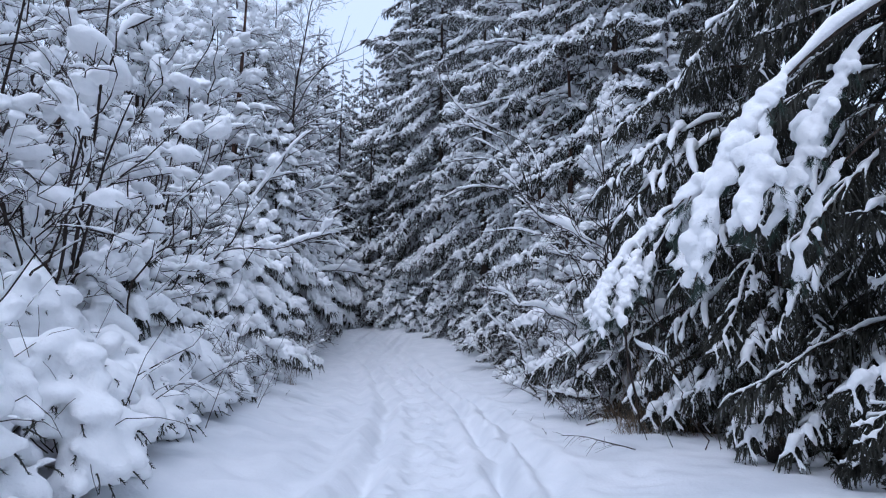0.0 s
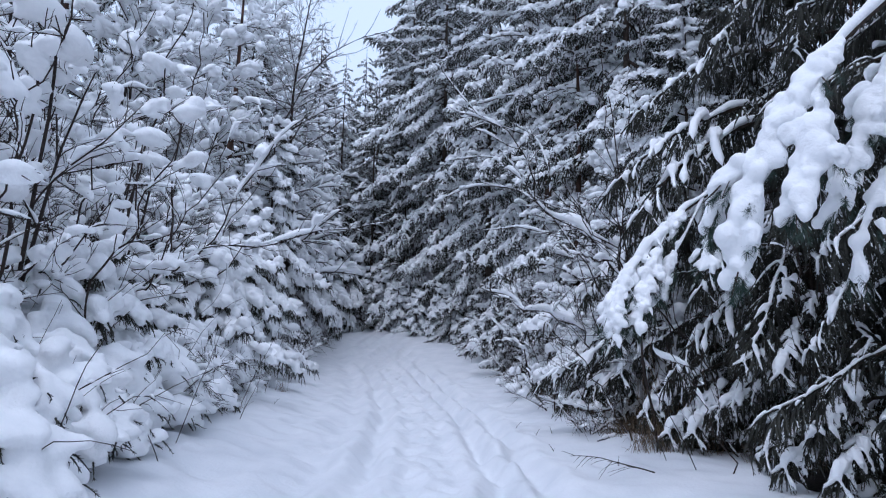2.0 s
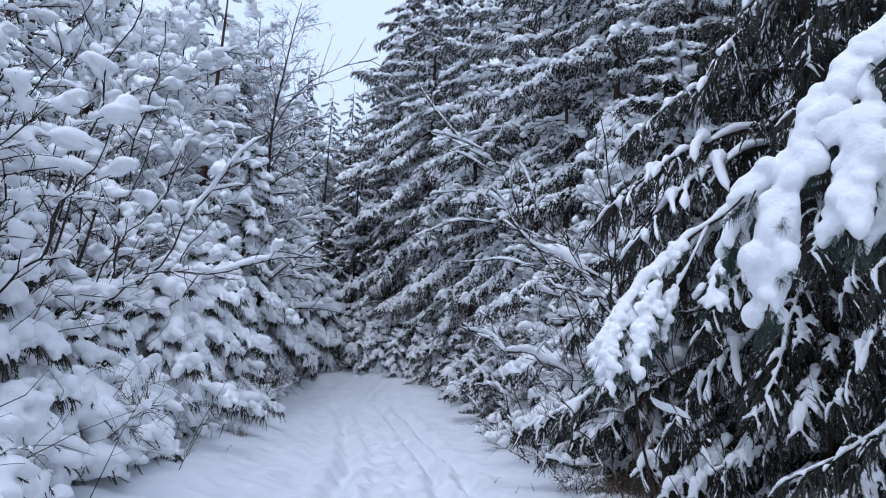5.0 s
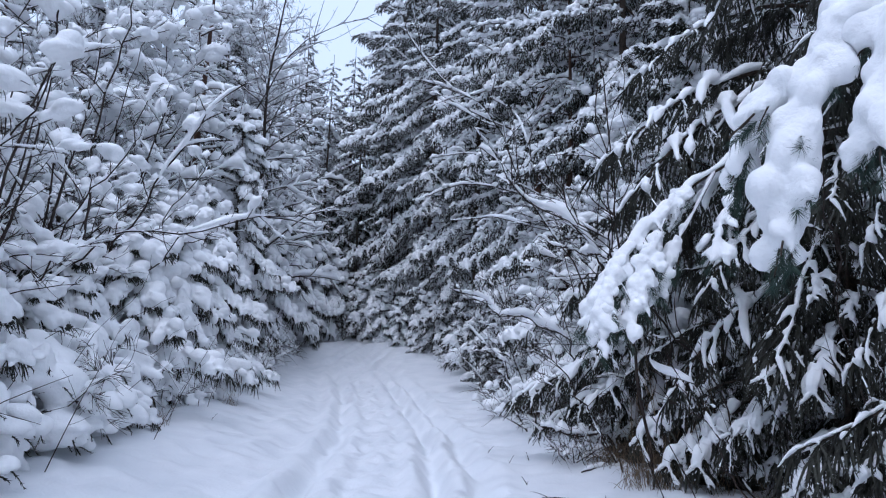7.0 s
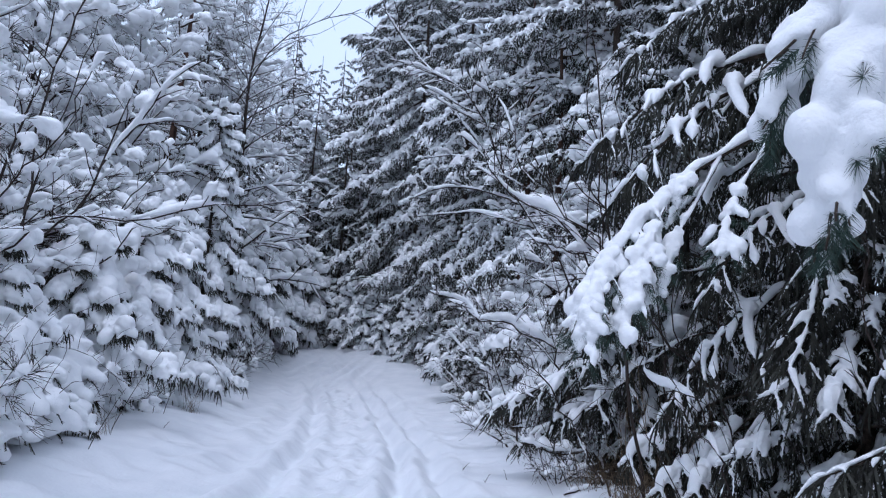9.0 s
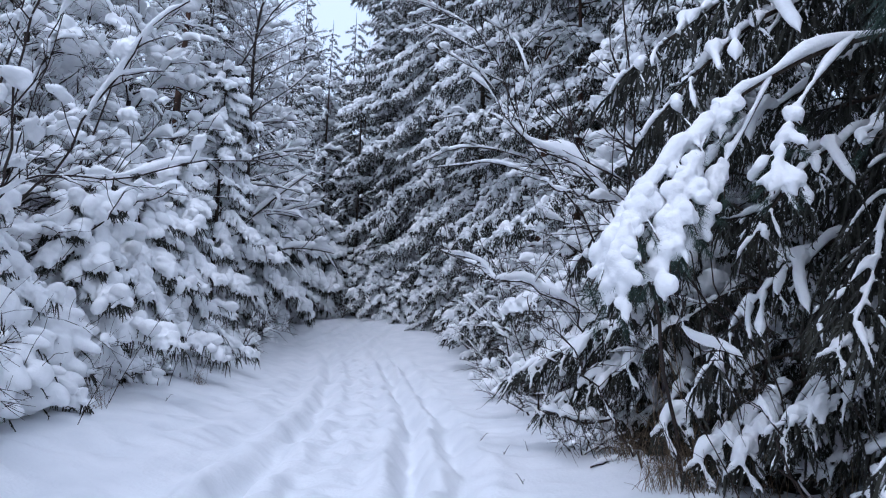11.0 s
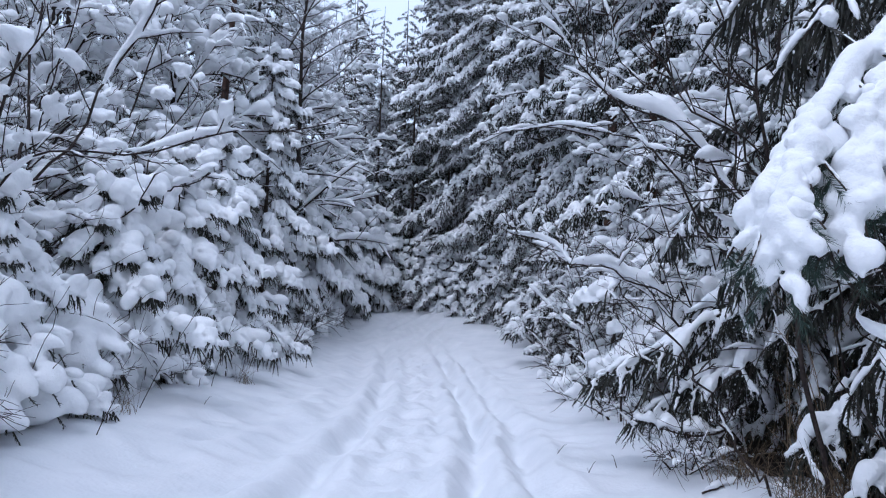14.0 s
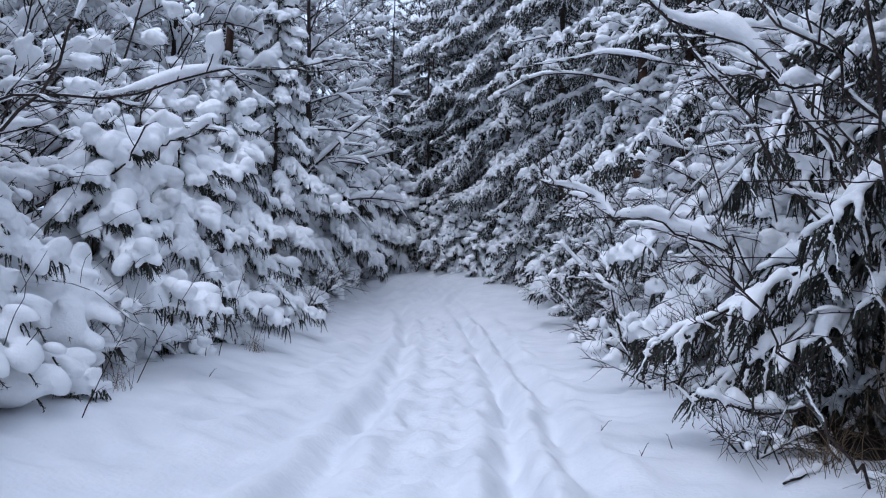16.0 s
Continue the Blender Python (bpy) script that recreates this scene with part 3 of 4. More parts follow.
        c, t = along(axis, np.array([[s]]))
        a = i * 2.4 + g.uniform(-0.5, 0.5)
        ax = grow(c[0], t[0] * 0.5 + np.array([[math.cos(a), math.sin(a), 0.2]]), (height * 0.26 * (1.08 - s) + 0.5) * g.uniform(0.7, 1.25), 9, g.uniform(0.1, 0.7), 0.08)
        q = limb(ax, max(0.006, r * 0.4 * (1.1 - s)), load, 9, 0.75, 3, 4, 1.1, True)
        wood, thinner, white = wood + q[0], thinner + q[1], white + q[2]
    tagged(part("branch", mesh_of("branch", wood, TWIG), root), kind="stuff")
    tagged(part("twig_spray", mesh_of("twig_spray", thinner, TWIG), root), kind="stuff")
    tagged(part("snow", mesh_of("snow", white, SNOW), root), kind="stuff")
    return root


def lone_limb(points, radius, load, label, twigs=12, reach=0.5, pillows=5, name="snowy_branch", big=1.0, fine=4, side=0.6, bent=0.11):
    """A long bare limb through the given places, with its twigs and snow."""
    pts = np.array(points, float)
    n = 22
    u = np.linspace(0, len(pts) - 1, n)
    axis = np.stack([np.interp(u, np.arange(len(pts)), pts[:, i]) for i in range(3)], -1)
    for _ in range(3):
        axis[1:-1] = (axis[:-2] + 2 * axis[1:-1] + axis[2:]) / 4
    bend = rng.normal(size=(n, 3)) * bent
    bend = (np.roll(bend, 1, 0) + bend + np.roll(bend, -1, 0)) / 3
    axis[1:-1] += bend[1:-1] + rng.normal(size=(n - 2, 3)) * 0.11 * bent
    root = tagged(new(name), label, "tree", "snowy broadleaf growth")
    root.location = pts[0]
    wood, thinner, white = limb(axis[None] - pts[0], radius, load, twigs, reach, pillows, fine, big, False, side, 0.6)
    branch = part("stem", mesh_of("stem", wood, TWIG), root)
    tagged(part("twig_spray", mesh_of("twig_spray", thinner, TWIG), branch), kind="stuff")
    tagged(part("snow", merged(white, 0.021, 2), branch), kind="stuff")
    return root


# ---- pine boughs ----
def clumps(c, r, t, level=1):
    """Round clumps of snow at c (n, 3), of the radii r (n,), drawn out along t (n, 3): each of a few lumps that run together."""
    k = 5
    far = rng.uniform(-0.9, 0.9, len(c) * k)
    at = np.repeat(c, k, 0) + np.repeat(t, k, 0) * (far * np.repeat(r, k))[:, None] + rng.normal(size=(len(c) * k, 3)) * (np.repeat(r, k) * 0.28)[:, None]
    w = (np.repeat(r, k) * rng.uniform(0.6, 0.85, len(c) * k) * (1 - 0.3 * np.abs(far)))[:, None]
    return blobs_along(at, np.repeat(t, k, 0), np.concatenate((w * rng.uniform(1.0, 1.4, w.shape), w, w * rng.uniform(0.85, 1.05, w.shape)), 1), level)


def pine_bough(root, points, radius, load, tufts=14, fat=(0.05, 0.09), start=0.3, droop=0.3, soft=7, name="branch"):
    """A pine bough through the places (in the tree's space): wood, tufts of long needles, clumps of snow from the share start on."""
    pts = np.array(points, float)
    n = 20
    u = np.linspace(0, len(pts) - 1, n)
    axis = np.stack([np.interp(u, np.arange(len(pts)), pts[:, i]) for i in range(3)], -1)
    for _ in range(3):
        axis[1:-1] = (axis[:-2] + 2 * axis[1:-1] + axis[2:]) / 4
    axis = axis[None]
    s = np.sort(rng.uniform(start, 1.0, (1, tufts)))
    c, t = along(axis, s)
    c, t = c[0], t[0]
    side = np.where(np.arange(tufts) % 2, 1.0, -1.0)[:, None] * unit(np.cross(t, UP))
    ln = rng.uniform(0.12, 0.36, tufts) * (0.6 + 5 * fat[1])
    sub = grow(c, t * 0.6 + side * rng.uniform(0.2, 1.0, (tufts, 1)) - UP * droop, ln, 6, 0.6, 0.09)
    wood = [tubes(axis, radius * np.linspace(1, 0.3, n)[None], 6), tubes(sub, np.tile(np.linspace(0.008, 0.004, 6), (tufts, 1)), 4)]
    green = [needles(sub - UP * 0.05, 0.003, 0.085, 0.0036, 0.6, 0.4)]
    r = rng.uniform(fat[0], fat[1], tufts)
    sides = 0.3 + 0.7 * rng.uniform(0, 1, tufts)
    on_axis = max(4, int(tufts * 0.7))
    sa = np.sort(rng.uniform(start, 1.0, (1, on_axis)))
    ca, ta = along(axis, sa)
    white = [ridge(axis, 34, 0.052 * load, 8, 0.6, 0.12, 0.7), ridge(sub, 7, 0.034 * load * sides, 6, 0.7, 0.05),
             clumps(along(sub, sides[:, None] * 0.7)[0][:, 0] + UP * (0.3 * r)[:, None], r, unit(sub[:, -1] - sub[:, 0])),
             clumps(ca[0] + UP * 0.03, rng.uniform(fat[0], fat[1], on_axis) * 0.95, ta[0])]
    branch = part(name, mesh_of("branch", wood, BARK), root)
    tagged(part("needles", mesh_of("needles", green, PINENEEDLE, False), branch), kind="stuff")
    tagged(part("snow", merged(white, (0.014 if soft < 3 else 0.017) if load > 0.95 else 0.028, soft), branch), kind="stuff")
    return branch


def pine(height, seed, label, low=0.45, boughs=26, reach=2.0):
    """A tall pine: reddish trunk, crooked boughs with tufts and snow clumps."""
    g = np.random.default_rng(seed)
    root = tagged(new("pine"), label, "tree", "pines of the forest")
    part("trunk", trunk_mesh(height, 0.011 * height + 0.02, PINEBARK, g.uniform(-0.03, 0.03), 0.06), root)
    for i in range(boughs):
        z = height * (low + (0.98 - low) * (i + g.uniform(0, 0.8)) / boughs)
        a = i * 2.4 + g.uniform(-0.4, 0.4)
        ln = reach * (1.15 - z / height) + 0.5
        ax = grow(np.array([[0, 0, z]]), np.array([[math.cos(a), math.sin(a), g.uniform(0.0, 0.5)]]), ln, 9, g.uniform(0.2, 0.9), 0.10)
        k = 8
        c, t = along(ax, np.linspace(0.3, 1, k)[None])
        side = np.where(np.arange(k) % 2, 1.0, -1.0)[:, None] * unit(np.cross(t[0], UP))
        sub = grow(c[0], t[0] * 0.8 + side * 0.7 + UP * 0.1, g.uniform(0.25, 0.55, k), 5, 0.4, 0.12)
        wood = [tubes(ax, np.linspace(0.03, 0.008, 9)[None], 5), tubes(sub, np.tile(np.linspace(0.009, 0.004, 5), (k, 1)), 3)]
        green = [needles(sub, 0.010, 0.10, 0.010, 0.9, 0.3)]
        w = g.uniform(0.08, 0.17, (k, 1))
        white = [snow_on(ax, np.full((1, 9), 0.05), 6, 0.4), snow_on(sub, np.full((k, 5), 0.055), 6, 0.4),
                 blobs(sub[:, -2] + UP * 0.03, np.concatenate((w, w * 0.8, w * 0.6), 1), 1)]
        branch = part("branch", mesh_of("branch", wood, BARK), root)
        tagged(part("needles", mesh_of("needles", green, PINENEEDLE, False), branch), kind="stuff")
        tagged(part("snow", mesh_of("snow", white, SNOW), branch), kind="stuff")
    return root


# ---- right of the track ----
RIGHT = "tall dark green spruce with drooping snow-laden boughs beside the track"
spruce(5.9, 8.5, 12.0, 3.0, 1, NEAR, RIGHT, upper=SHADE, split=1.3, low=0.4, step=0.125, wild=0.8,
       reaching=((3.1, (4.07, 9.1, 1.45)), (4.6, (4.3, 9.2, 2.5)), (2.0, (4.4, 8.3, 0.7)), (6.6, (3.3, 9.7, 5.2))))
spruce(5.2, 11.4, 13.0, 3.0, 2, NEAR, RIGHT, upper=SHADE, split=1.8, low=0.5, step=0.13, wild=0.8,
       reaching=((2.5, (3.05, 10.9, 1.1)), (3.4, (3.3, 10.5, 2.2)), (1.7, (3.5, 10.4, 0.75)), (4.9, (2.3, 10.8, 3.75)), (4.7, (2.5, 10.3, 3.2)), (5.8, (2.7, 11.2, 4.9)), (4.0, (2.9, 11.6, 2.7))))
spruce(4.1, 13.8, 8.0, 2.1, 9, NEAR, RIGHT, upper=MID, split=3.6, low=0.3, step=0.14,
       reaching=((2.6, (2.3, 13.0, 1.1)), (3.0, (2.6, 12.3, 1.9)), (3.6, (2.2, 13.4, 2.3)), (1.6, (2.4, 13.3, 0.6))))
EDGE = "small spruce under snow at the edge of the track"
spruce(4.2, 17.7, 4.6, 1.5, 13, HEAVY, EDGE, step=0.15, wild=0.8, reaching=((2.95, (1.4, 18.0, 1.8)), (2.5, (1.9, 17.3, 1.3)), (1.9, (1.6, 16.5, 0.7))))
spruce(3.3, 14.8, 2.0, 1.3, 15, HEAVY, EDGE, step=0.13, low=0.15, wild=0.8)
spruce(3.3, 18.8, 3.8, 1.5, 17, HEAVY, EDGE, step=0.12, low=0.2, wild=0.8, reaching=((2.7, (1.36, 18.5, 1.8)), (2.5, (1.8, 17.8, 1.75)), (1.2, (1.5, 18.5, 0.5)), (1.4, (1.6, 19.6, 0.6))))
spruce(4.6, 10.2, 3.2, 1.3, 19, NEAR, EDGE, step=0.15, low=0.1, wild=1.0, reaching=((1.9, (3.9, 9.45, 1.2)),))
spruce(5.0, 7.1, 1.8, 1.2, 41, SHADE, EDGE, step=0.12, low=0.1, wild=0.8, reaching=((0.8, (4.05, 7.4, 0.3)), (1.0, (4.0, 7.0, 0.55)), (1.4, (4.1, 7.7, 0.9))))
spruce(4.7, 8.7, 1.7, 0.9, 42, NEAR, EDGE, step=0.12, low=0.1, wild=0.8, reaching=((0.8, (3.55, 8.6, 0.3)), (0.7, (3.8, 8.0, 0.3)), (1.0, (3.65, 9.3, 0.35)), (1.3, (3.8, 8.3, 0.7))))
spruce(4.1, 11.4, 2.6, 0.8, 43, NEAR, EDGE, step=0.15, low=0.3, wild=0.8, reaching=((1.25, (2.75, 11.35, 0.52)), (0.9, (2.95, 10.9, 0.3)), (1.0, (3.2, 10.6, 0.35))))
spruce(4.1, 12.5, 2.8, 0.9, 44, SHADE, EDGE, step=0.12, low=0.2, wild=0.8, reaching=((1.5, (3.25, 11.9, 0.9)), (1.9, (3.05, 12.2, 1.5)), (1.1, (3.4, 11.8, 0.45))))
spruce(5.4, 7.6, 4.2, 1.7, 20, NEAR, EDGE, step=0.16, low=0.1, wild=1.0)
put_copies(far_spruce(2.8, 1.4, 10, MID, 0.10, EDGE, 0.15, 0.75, (-14, 26), 0.6), [(2.2, 21.6, 0.93, 0), (1.5, 25.4, 1.07, 80), (0.4, 29.4, 1.1, 190), (1.75, 22.9, 0.62, 250), (1.1, 24.0, 0.5, 30), (-0.3, 28.2, 0.6, 120), (0.9, 27.2, 0.8, 310), (-1.4, 31.6, 0.8, 60)])
tall_a = far_spruce(21, 4.8, 61, MID, 0.25, RIGHT, 0.3, 0.5, (-16, 26), 0.4)
# the young pine whose loaded boughs hang over the track
bough_pine = tagged(new("pine"), "young pine with thick clumps of snow weighing down its boughs", "tree", "pines of the forest")
bough_pine.location = (6.7, 6.9, floor_at(6.7, 6.9) - 0.05)
part("trunk", trunk_mesh(9.0, 0.11, PINEBARK), bough_pine)


def from_pine(points):
    o = np.array(bough_pine.location)
    return np.array(points, float) - o


FAT = (0.045, 0.115)
pine_bough(bough_pine, from_pine([(6.7, 6.9, 5.8), (5.2, 6.6, 5.2), (3.9, 6.35, 4.45), (3.2, 6.3, 3.85), (2.75, 6.3, 3.25), (2.5, 6.3, 2.65), (2.43, 6.32, 2.1)]), 0.028, 1.2, 60, (0.05, 0.125), 0.5, 0.25, 4)
pine_bough(bough_pine, from_pine([(3.0, 6.3, 3.6), (2.95, 6.1, 3.2), (2.85, 6.0, 2.85), (2.72, 6.0, 2.6)]), 0.012, 1.1, 20, (0.05, 0.12), 0.25, 0.4, 4)
pine_bough(bough_pine, from_pine([(2.62, 6.3, 3.0), (2.4, 6.45, 2.8), (2.3, 6.5, 2.55)]), 0.010, 1.0, 14, (0.05, 0.11), 0.2, 0.4, 4)
pine_bough(bough_pine, from_pine([(6.7, 6.9, 4.9), (5.6, 6.6, 4.8), (4.4, 6.5, 4.6), (3.9, 6.45, 4.15), (3.5, 6.4, 3.4), (3.22, 6.4, 2.75)]), 0.022, 1.0, 28, FAT, 0.6, 0.25, 4)
pine_bough(bough_pine, from_pine([(6.7, 6.9, 4.2), (5.6, 6.6, 4.0), (4.5, 6.5, 3.7), (3.8, 6.45, 3.2), (3.4, 6.4, 2.6), (3.28, 6.4, 2.0)]), 0.018, 0.9, 10, (0.05, 0.075), 0.6)
for i in range(18):
    a, z = i * 2.4, 3.2 + i * 0.31
    ln = 2.3 * (1.1 - z / 9.0) + 0.4
    pine_bough(bough_pine, [(0, 0, z), (math.cos(a) * ln * 0.5, math.sin(a) * ln * 0.5, z + 0.15), (math.cos(a) * ln, math.sin(a) * ln, z - 0.35)], 0.02, 0.9, 8)

# the arching loaded bough further on
arch_pine = tagged(new("pine"), "young pine with an arching bough under heavy snow", "tree", "pines of the forest")
arch_pine.location = (5.4, 10.4, floor_at(5.4, 10.4) - 0.05)
part("trunk", trunk_mesh(7.0, 0.08, PINEBARK), arch_pine)
o = np.array(arch_pine.location)
pine_bough(arch_pine, np.array([(5.4, 10.4, 4.15), (3.9, 9.9, 3.75), (3.2, 9.7, 3.36), (2.75, 9.5, 3.02), (2.42, 9.35, 2.63), (2.13, 9.2, 2.33), (1.92, 9.05, 1.95)]) - o, 0.022, 1.1, 34, (0.04, 0.085), 0.42, 0.35, 2)
pine_bough(arch_pine, np.array([(2.75, 9.5, 3.02), (2.5, 9.25, 2.55), (2.3, 9.05, 2.2), (2.17, 8.95, 1.72)]) - o, 0.012, 1.0, 30, (0.04, 0.085), 0.3, 0.45, 2)
pine_bough(arch_pine, np.array([(2.42, 9.35, 2.63), (2.15, 9.15, 2.3), (2.0, 9.0, 2.0), (1.95, 8.95, 1.7)]) - o, 0.010, 1.0, 24, (0.04, 0.085), 0.35, 0.45, 2)
pine_bough(arch_pine, np.array([(3.2, 9.7, 3.36), (2.85, 9.45, 2.75), (2.62, 9.3, 2.4), (2.5, 9.2, 2.05)]) - o, 0.012, 0.96, 14, (0.035, 0.075), 0.4, 0.4, 2)
pine_bough(arch_pine, np.array([(3.9, 9.9, 3.75), (3.4, 9.6, 3.2), (3.15, 9.4, 2.8), (3.0, 9.2, 2.35)]) - o, 0.012, 0.96, 10, (0.03, 0.07), 0.5, 0.4, 4)
for i in range(12):
    a, z = i * 2.4 + 1, 3.0 + i * 0.33
    ln = 1.7 * (1.1 - z / 7.0) + 0.4
    pine_bough(arch_pine, [(0, 0, z), (math.cos(a) * ln * 0.5, math.sin(a) * ln * 0.5, z + 0.1), (math.cos(a) * ln, math.sin(a) * ln, z - 0.35)], 0.018, 0.9, 7)

put_copies(tall_a, [(4.3, 20.4, 0.95, 170), (5.3, 16.6, 0.68, 200), (3.4, 24.5, 1.0, 0), (0.2, 33.2, 1.05, 100), (5.8, 23.0, 1.0, 290), (-2.4, 38.4, 1.15, 20), (-3.2, 45.0, 1.25, 210), (1.9, 28.8, 0.98, 30), (2.4, 38.0, 1.05, 140), (4.9, 28.0, 1.05, 250), (6.4, 17.4, 0.95, 60), (-2.0, 41.8, 1.2, 310), (-4.7, 41.6, 1.12, 80), (-6.3, 46.5, 1.0, 200)])

BARE = "leaning bare branch with a thick ridge of snow"
lone_limb([(3.7, 12.9, 0.0), (3.3, 12.7, 1.4), (2.6, 12.6, 2.75), (1.9, 12.6, 3.45), (1.3, 12.6, 4.0), (0.75, 12.6, 4.4)], 0.016, 1.6, BARE, 16, 0.42, 0, fine=5)
lone_limb([(3.8, 13.3, 0.0), (3.2, 13.0, 1.5), (2.74, 12.8, 2.1), (2.02, 12.8, 2.95), (1.4, 12.9, 4.0), (0.9, 12.9, 5.1), (0.43, 12.9, 5.3), (-0.1, 12.9, 6.0), (-0.5, 12.9, 6.4)], 0.014, 1.4, BARE, 20, 0.38, 0, fine=5)
lone_limb([(4.0, 12.3, 0.0), (3.7, 12.0, 1.3), (3.19, 11.7, 2.08), (2.64, 11.7, 2.58), (2.31, 11.7, 2.95), (1.97, 11.7, 3.5), (1.7, 11.7, 4.1)], 0.016, 0.75, BARE, 16, 0.42, 0, fine=5)
lone_limb([(3.9, 12.7, 0.0), (3.2, 12.6, 2.0), (2.0, 12.8, 3.6), (1.6, 12.9, 4.2), (1.2, 12.9, 5.2)], 0.012, 1.4, BARE, 18, 0.42, 0, fine=5)
lone_limb([(3.3, 13.4, 0.0), (2.9, 13.1, 2.5), (2.6, 13.0, 4.6), (2.45, 13.0, 7.0)], 0.016, 0.8, "slim upright bare stem with snowy twigs", 16, 0.35, 3)

lone_limb([(2.7, 14.0, 0.2), (2.3, 14.0, 1.6), (1.8, 14.0, 2.0), (1.0, 13.8, 2.15), (0.35, 13.6, 2.45)], 0.015, 1.5, BARE, 22, 0.45, 0, fine=6)
lone_limb([(2.7, 11.8, 0.0), (2.3, 11.7, 0.75), (1.8, 11.6, 1.4), (1.5, 11.5, 1.75)], 0.012, 0.4, "thin bare stem leaning over the track edge", 10, 0.4, 0)
lone_limb([(2.9, 13.15, 0.25), (2.5, 13.1, 0.32), (2.03, 13.1, 0.38)], 0.012, 1.1, "short snowy twig by the track", 5, 0.4, 0)

TWIGS = "thin bare stem leaning over the track edge"
for points in ([(3.9, 10.6, 0.0), (3.4, 10.6, 1.2), (2.9, 10.7, 2.4), (2.3, 10.8, 3.6)], [(3.4, 9.4, 0.0), (3.1, 9.5, 0.9), (2.5, 9.7, 1.7)],
               [(3.6, 12.3, 0.0), (3.3, 12.2, 2.0), (2.9, 12.2, 3.6), (2.75, 12.2, 6.5)], [(4.4, 9.0, 0.1), (4.0, 9.0, 2.0), (3.8, 9.0, 4.5)],
               [(2.5, 15.0, 0.1), (2.2, 14.9, 1.0), (1.7, 14.8, 1.6)], [(2.2, 17.0, 0.1), (2.0, 16.9, 1.4), (1.5, 16.8, 2.2)]):
    lone_limb(points, 0.010, 0.9, TWIGS, 10, 0.4, 0)

# ---- left of the track ----
LEFT = "young spruce bent under heavy pillows of snow"
spruce(-6.9, 23.2, 8.4, 2.3, 21, HEAVY, LEFT, low=0.2, step=0.13)
spruce(-5.6, 16.8, 3.9, 1.8, 23, HEAVY, LEFT, low=0.15, step=0.10)
spruce(-5.2, 14.4, 3.0, 1.7, 24, HEAVY, LEFT, low=0.15, step=0.09)
spruce(-4.9, 11.9, 2.4, 1.6, 25, HEAVY, LEFT, low=0.15, step=0.09)
spruce(-4.5, 9.4, 2.3, 1.6, 26, HEAVY, LEFT, low=0.15, step=0.085)
spruce(-4.6, 10.8, 1.7, 0.95, 32, HEAVY, LEFT, low=0.3, step=0.10)
spruce(-6.1, 19.2, 4.6, 2.0, 28, HEAVY, LEFT, low=0.15, step=0.12)

put_copies(far_spruce(3.4, 1.6, 33, HEAVY, 0.14, LEFT, 0.15, 0.75, (-14, 26), 0.4), [(-7.4, 25.0, 1.0, 0), (-7.9, 29.0, 1.06, 70), (-8.0, 33.5, 1.1, 140), (-4.4, 36.0, 0.75, 20), (-3.2, 34.2, 0.65, 200), (-5.4, 38.2, 0.95, 90), (-3.6, 38.6, 1.15, 310), (-6.6, 40.4, 1.0, 250), (-1.9, 33.0, 0.75, 160), (-5.4, 41.4, 1.4, 40), (-7.3, 27.2, 1.5, 100), (-7.9, 31.0, 1.7, 220), (-8.6, 35.6, 1.8, 330), (-7.6, 37.8, 1.5, 60)])

SAP = "leafless broadleaf sapling with dark stems and pillows of snow"
sap_a = sapling(5.6, 4, 8, 1.15, SAP, 0.22, pillows=3, big=1.2, thick=0.75, fine=5)
sap_b = sapling(4.6, 4, 7, 1.2, SAP, 0.35, pillows=3, big=1.25, thick=0.75, fine=5)
bare_a = bare_tree(11, 46, 1.6, "leafless forest tree with snow along its fine branches", 91)
bare_b = bare_tree(9, 40, 2.1, "leafless forest tree with snow along its fine branches", 92)
bare_c = bare_tree(13.5, 34, 0.3, "slim leafless tree with thin bare twigs against the sky", 93, 0.5)
sap_d = sapling(5.2, 4, 7, 1.25, "slim bare sapling with a tangle of snow-lined twigs", 0.3, pillows=0, low=0.25, thick=0.4)
bush_a = sapling(1.7, 5, 3, 1.2, "low leafless bush heaped with snow", 0.7, "bush", 1, 0.2)
bush_b = sapling(1.3, 6, 3, 0.8, "low leafless bush with snowy twigs", 0.7, "bush", 0, 0.2)
put_copies(sap_a, [(-4.8, 8.2, 0.95, 0), (-6.2, 12.4, 1.0, 80), (-7.4, 16.0, 1.1, 200), (-8.6, 20.0, 1.2, 310), (-6.4, 9.0, 1.1, 140)])
put_copies(sap_b, [(-5.1, 9.9, 1.0, 30), (-5.9, 7.4, 1.0, 250), (-6.8, 14.4, 1.1, 120), (-8.2, 11.5, 1.2, 60), (-7.2, 18.4, 1.0, 10)])
put_copies(bare_a, [(-9.0, 14.2, 1.0, 90), (-9.4, 18.0, 1.15, 180), (-8.5, 8.4, 1.0, 270), (-8.3, 26.4, 1.25, 45), (-9.6, 28.6, 1.35, 200), (-9.6, 32.5, 1.3, 140), (-10.5, 40.5, 1.5, 10), (-9.8, 46.5, 1.15, 100), (-11.6, 46.0, 1.2, 300), (-8.2, 47.5, 1.1, 50)])
put_copies(bare_b, [(-8.4, 16.6, 1.1, 120), (-9.3, 20.6, 1.2, 220), (-8.9, 22.0, 1.4, 310), (-9.4, 36.5, 1.0, 20), (-9.0, 45.5, 1.6, 250), (3.4, 18.4, 0.8, 50), (4.0, 15.4, 0.8, 150), (2.6, 22.2, 0.6, 280)])
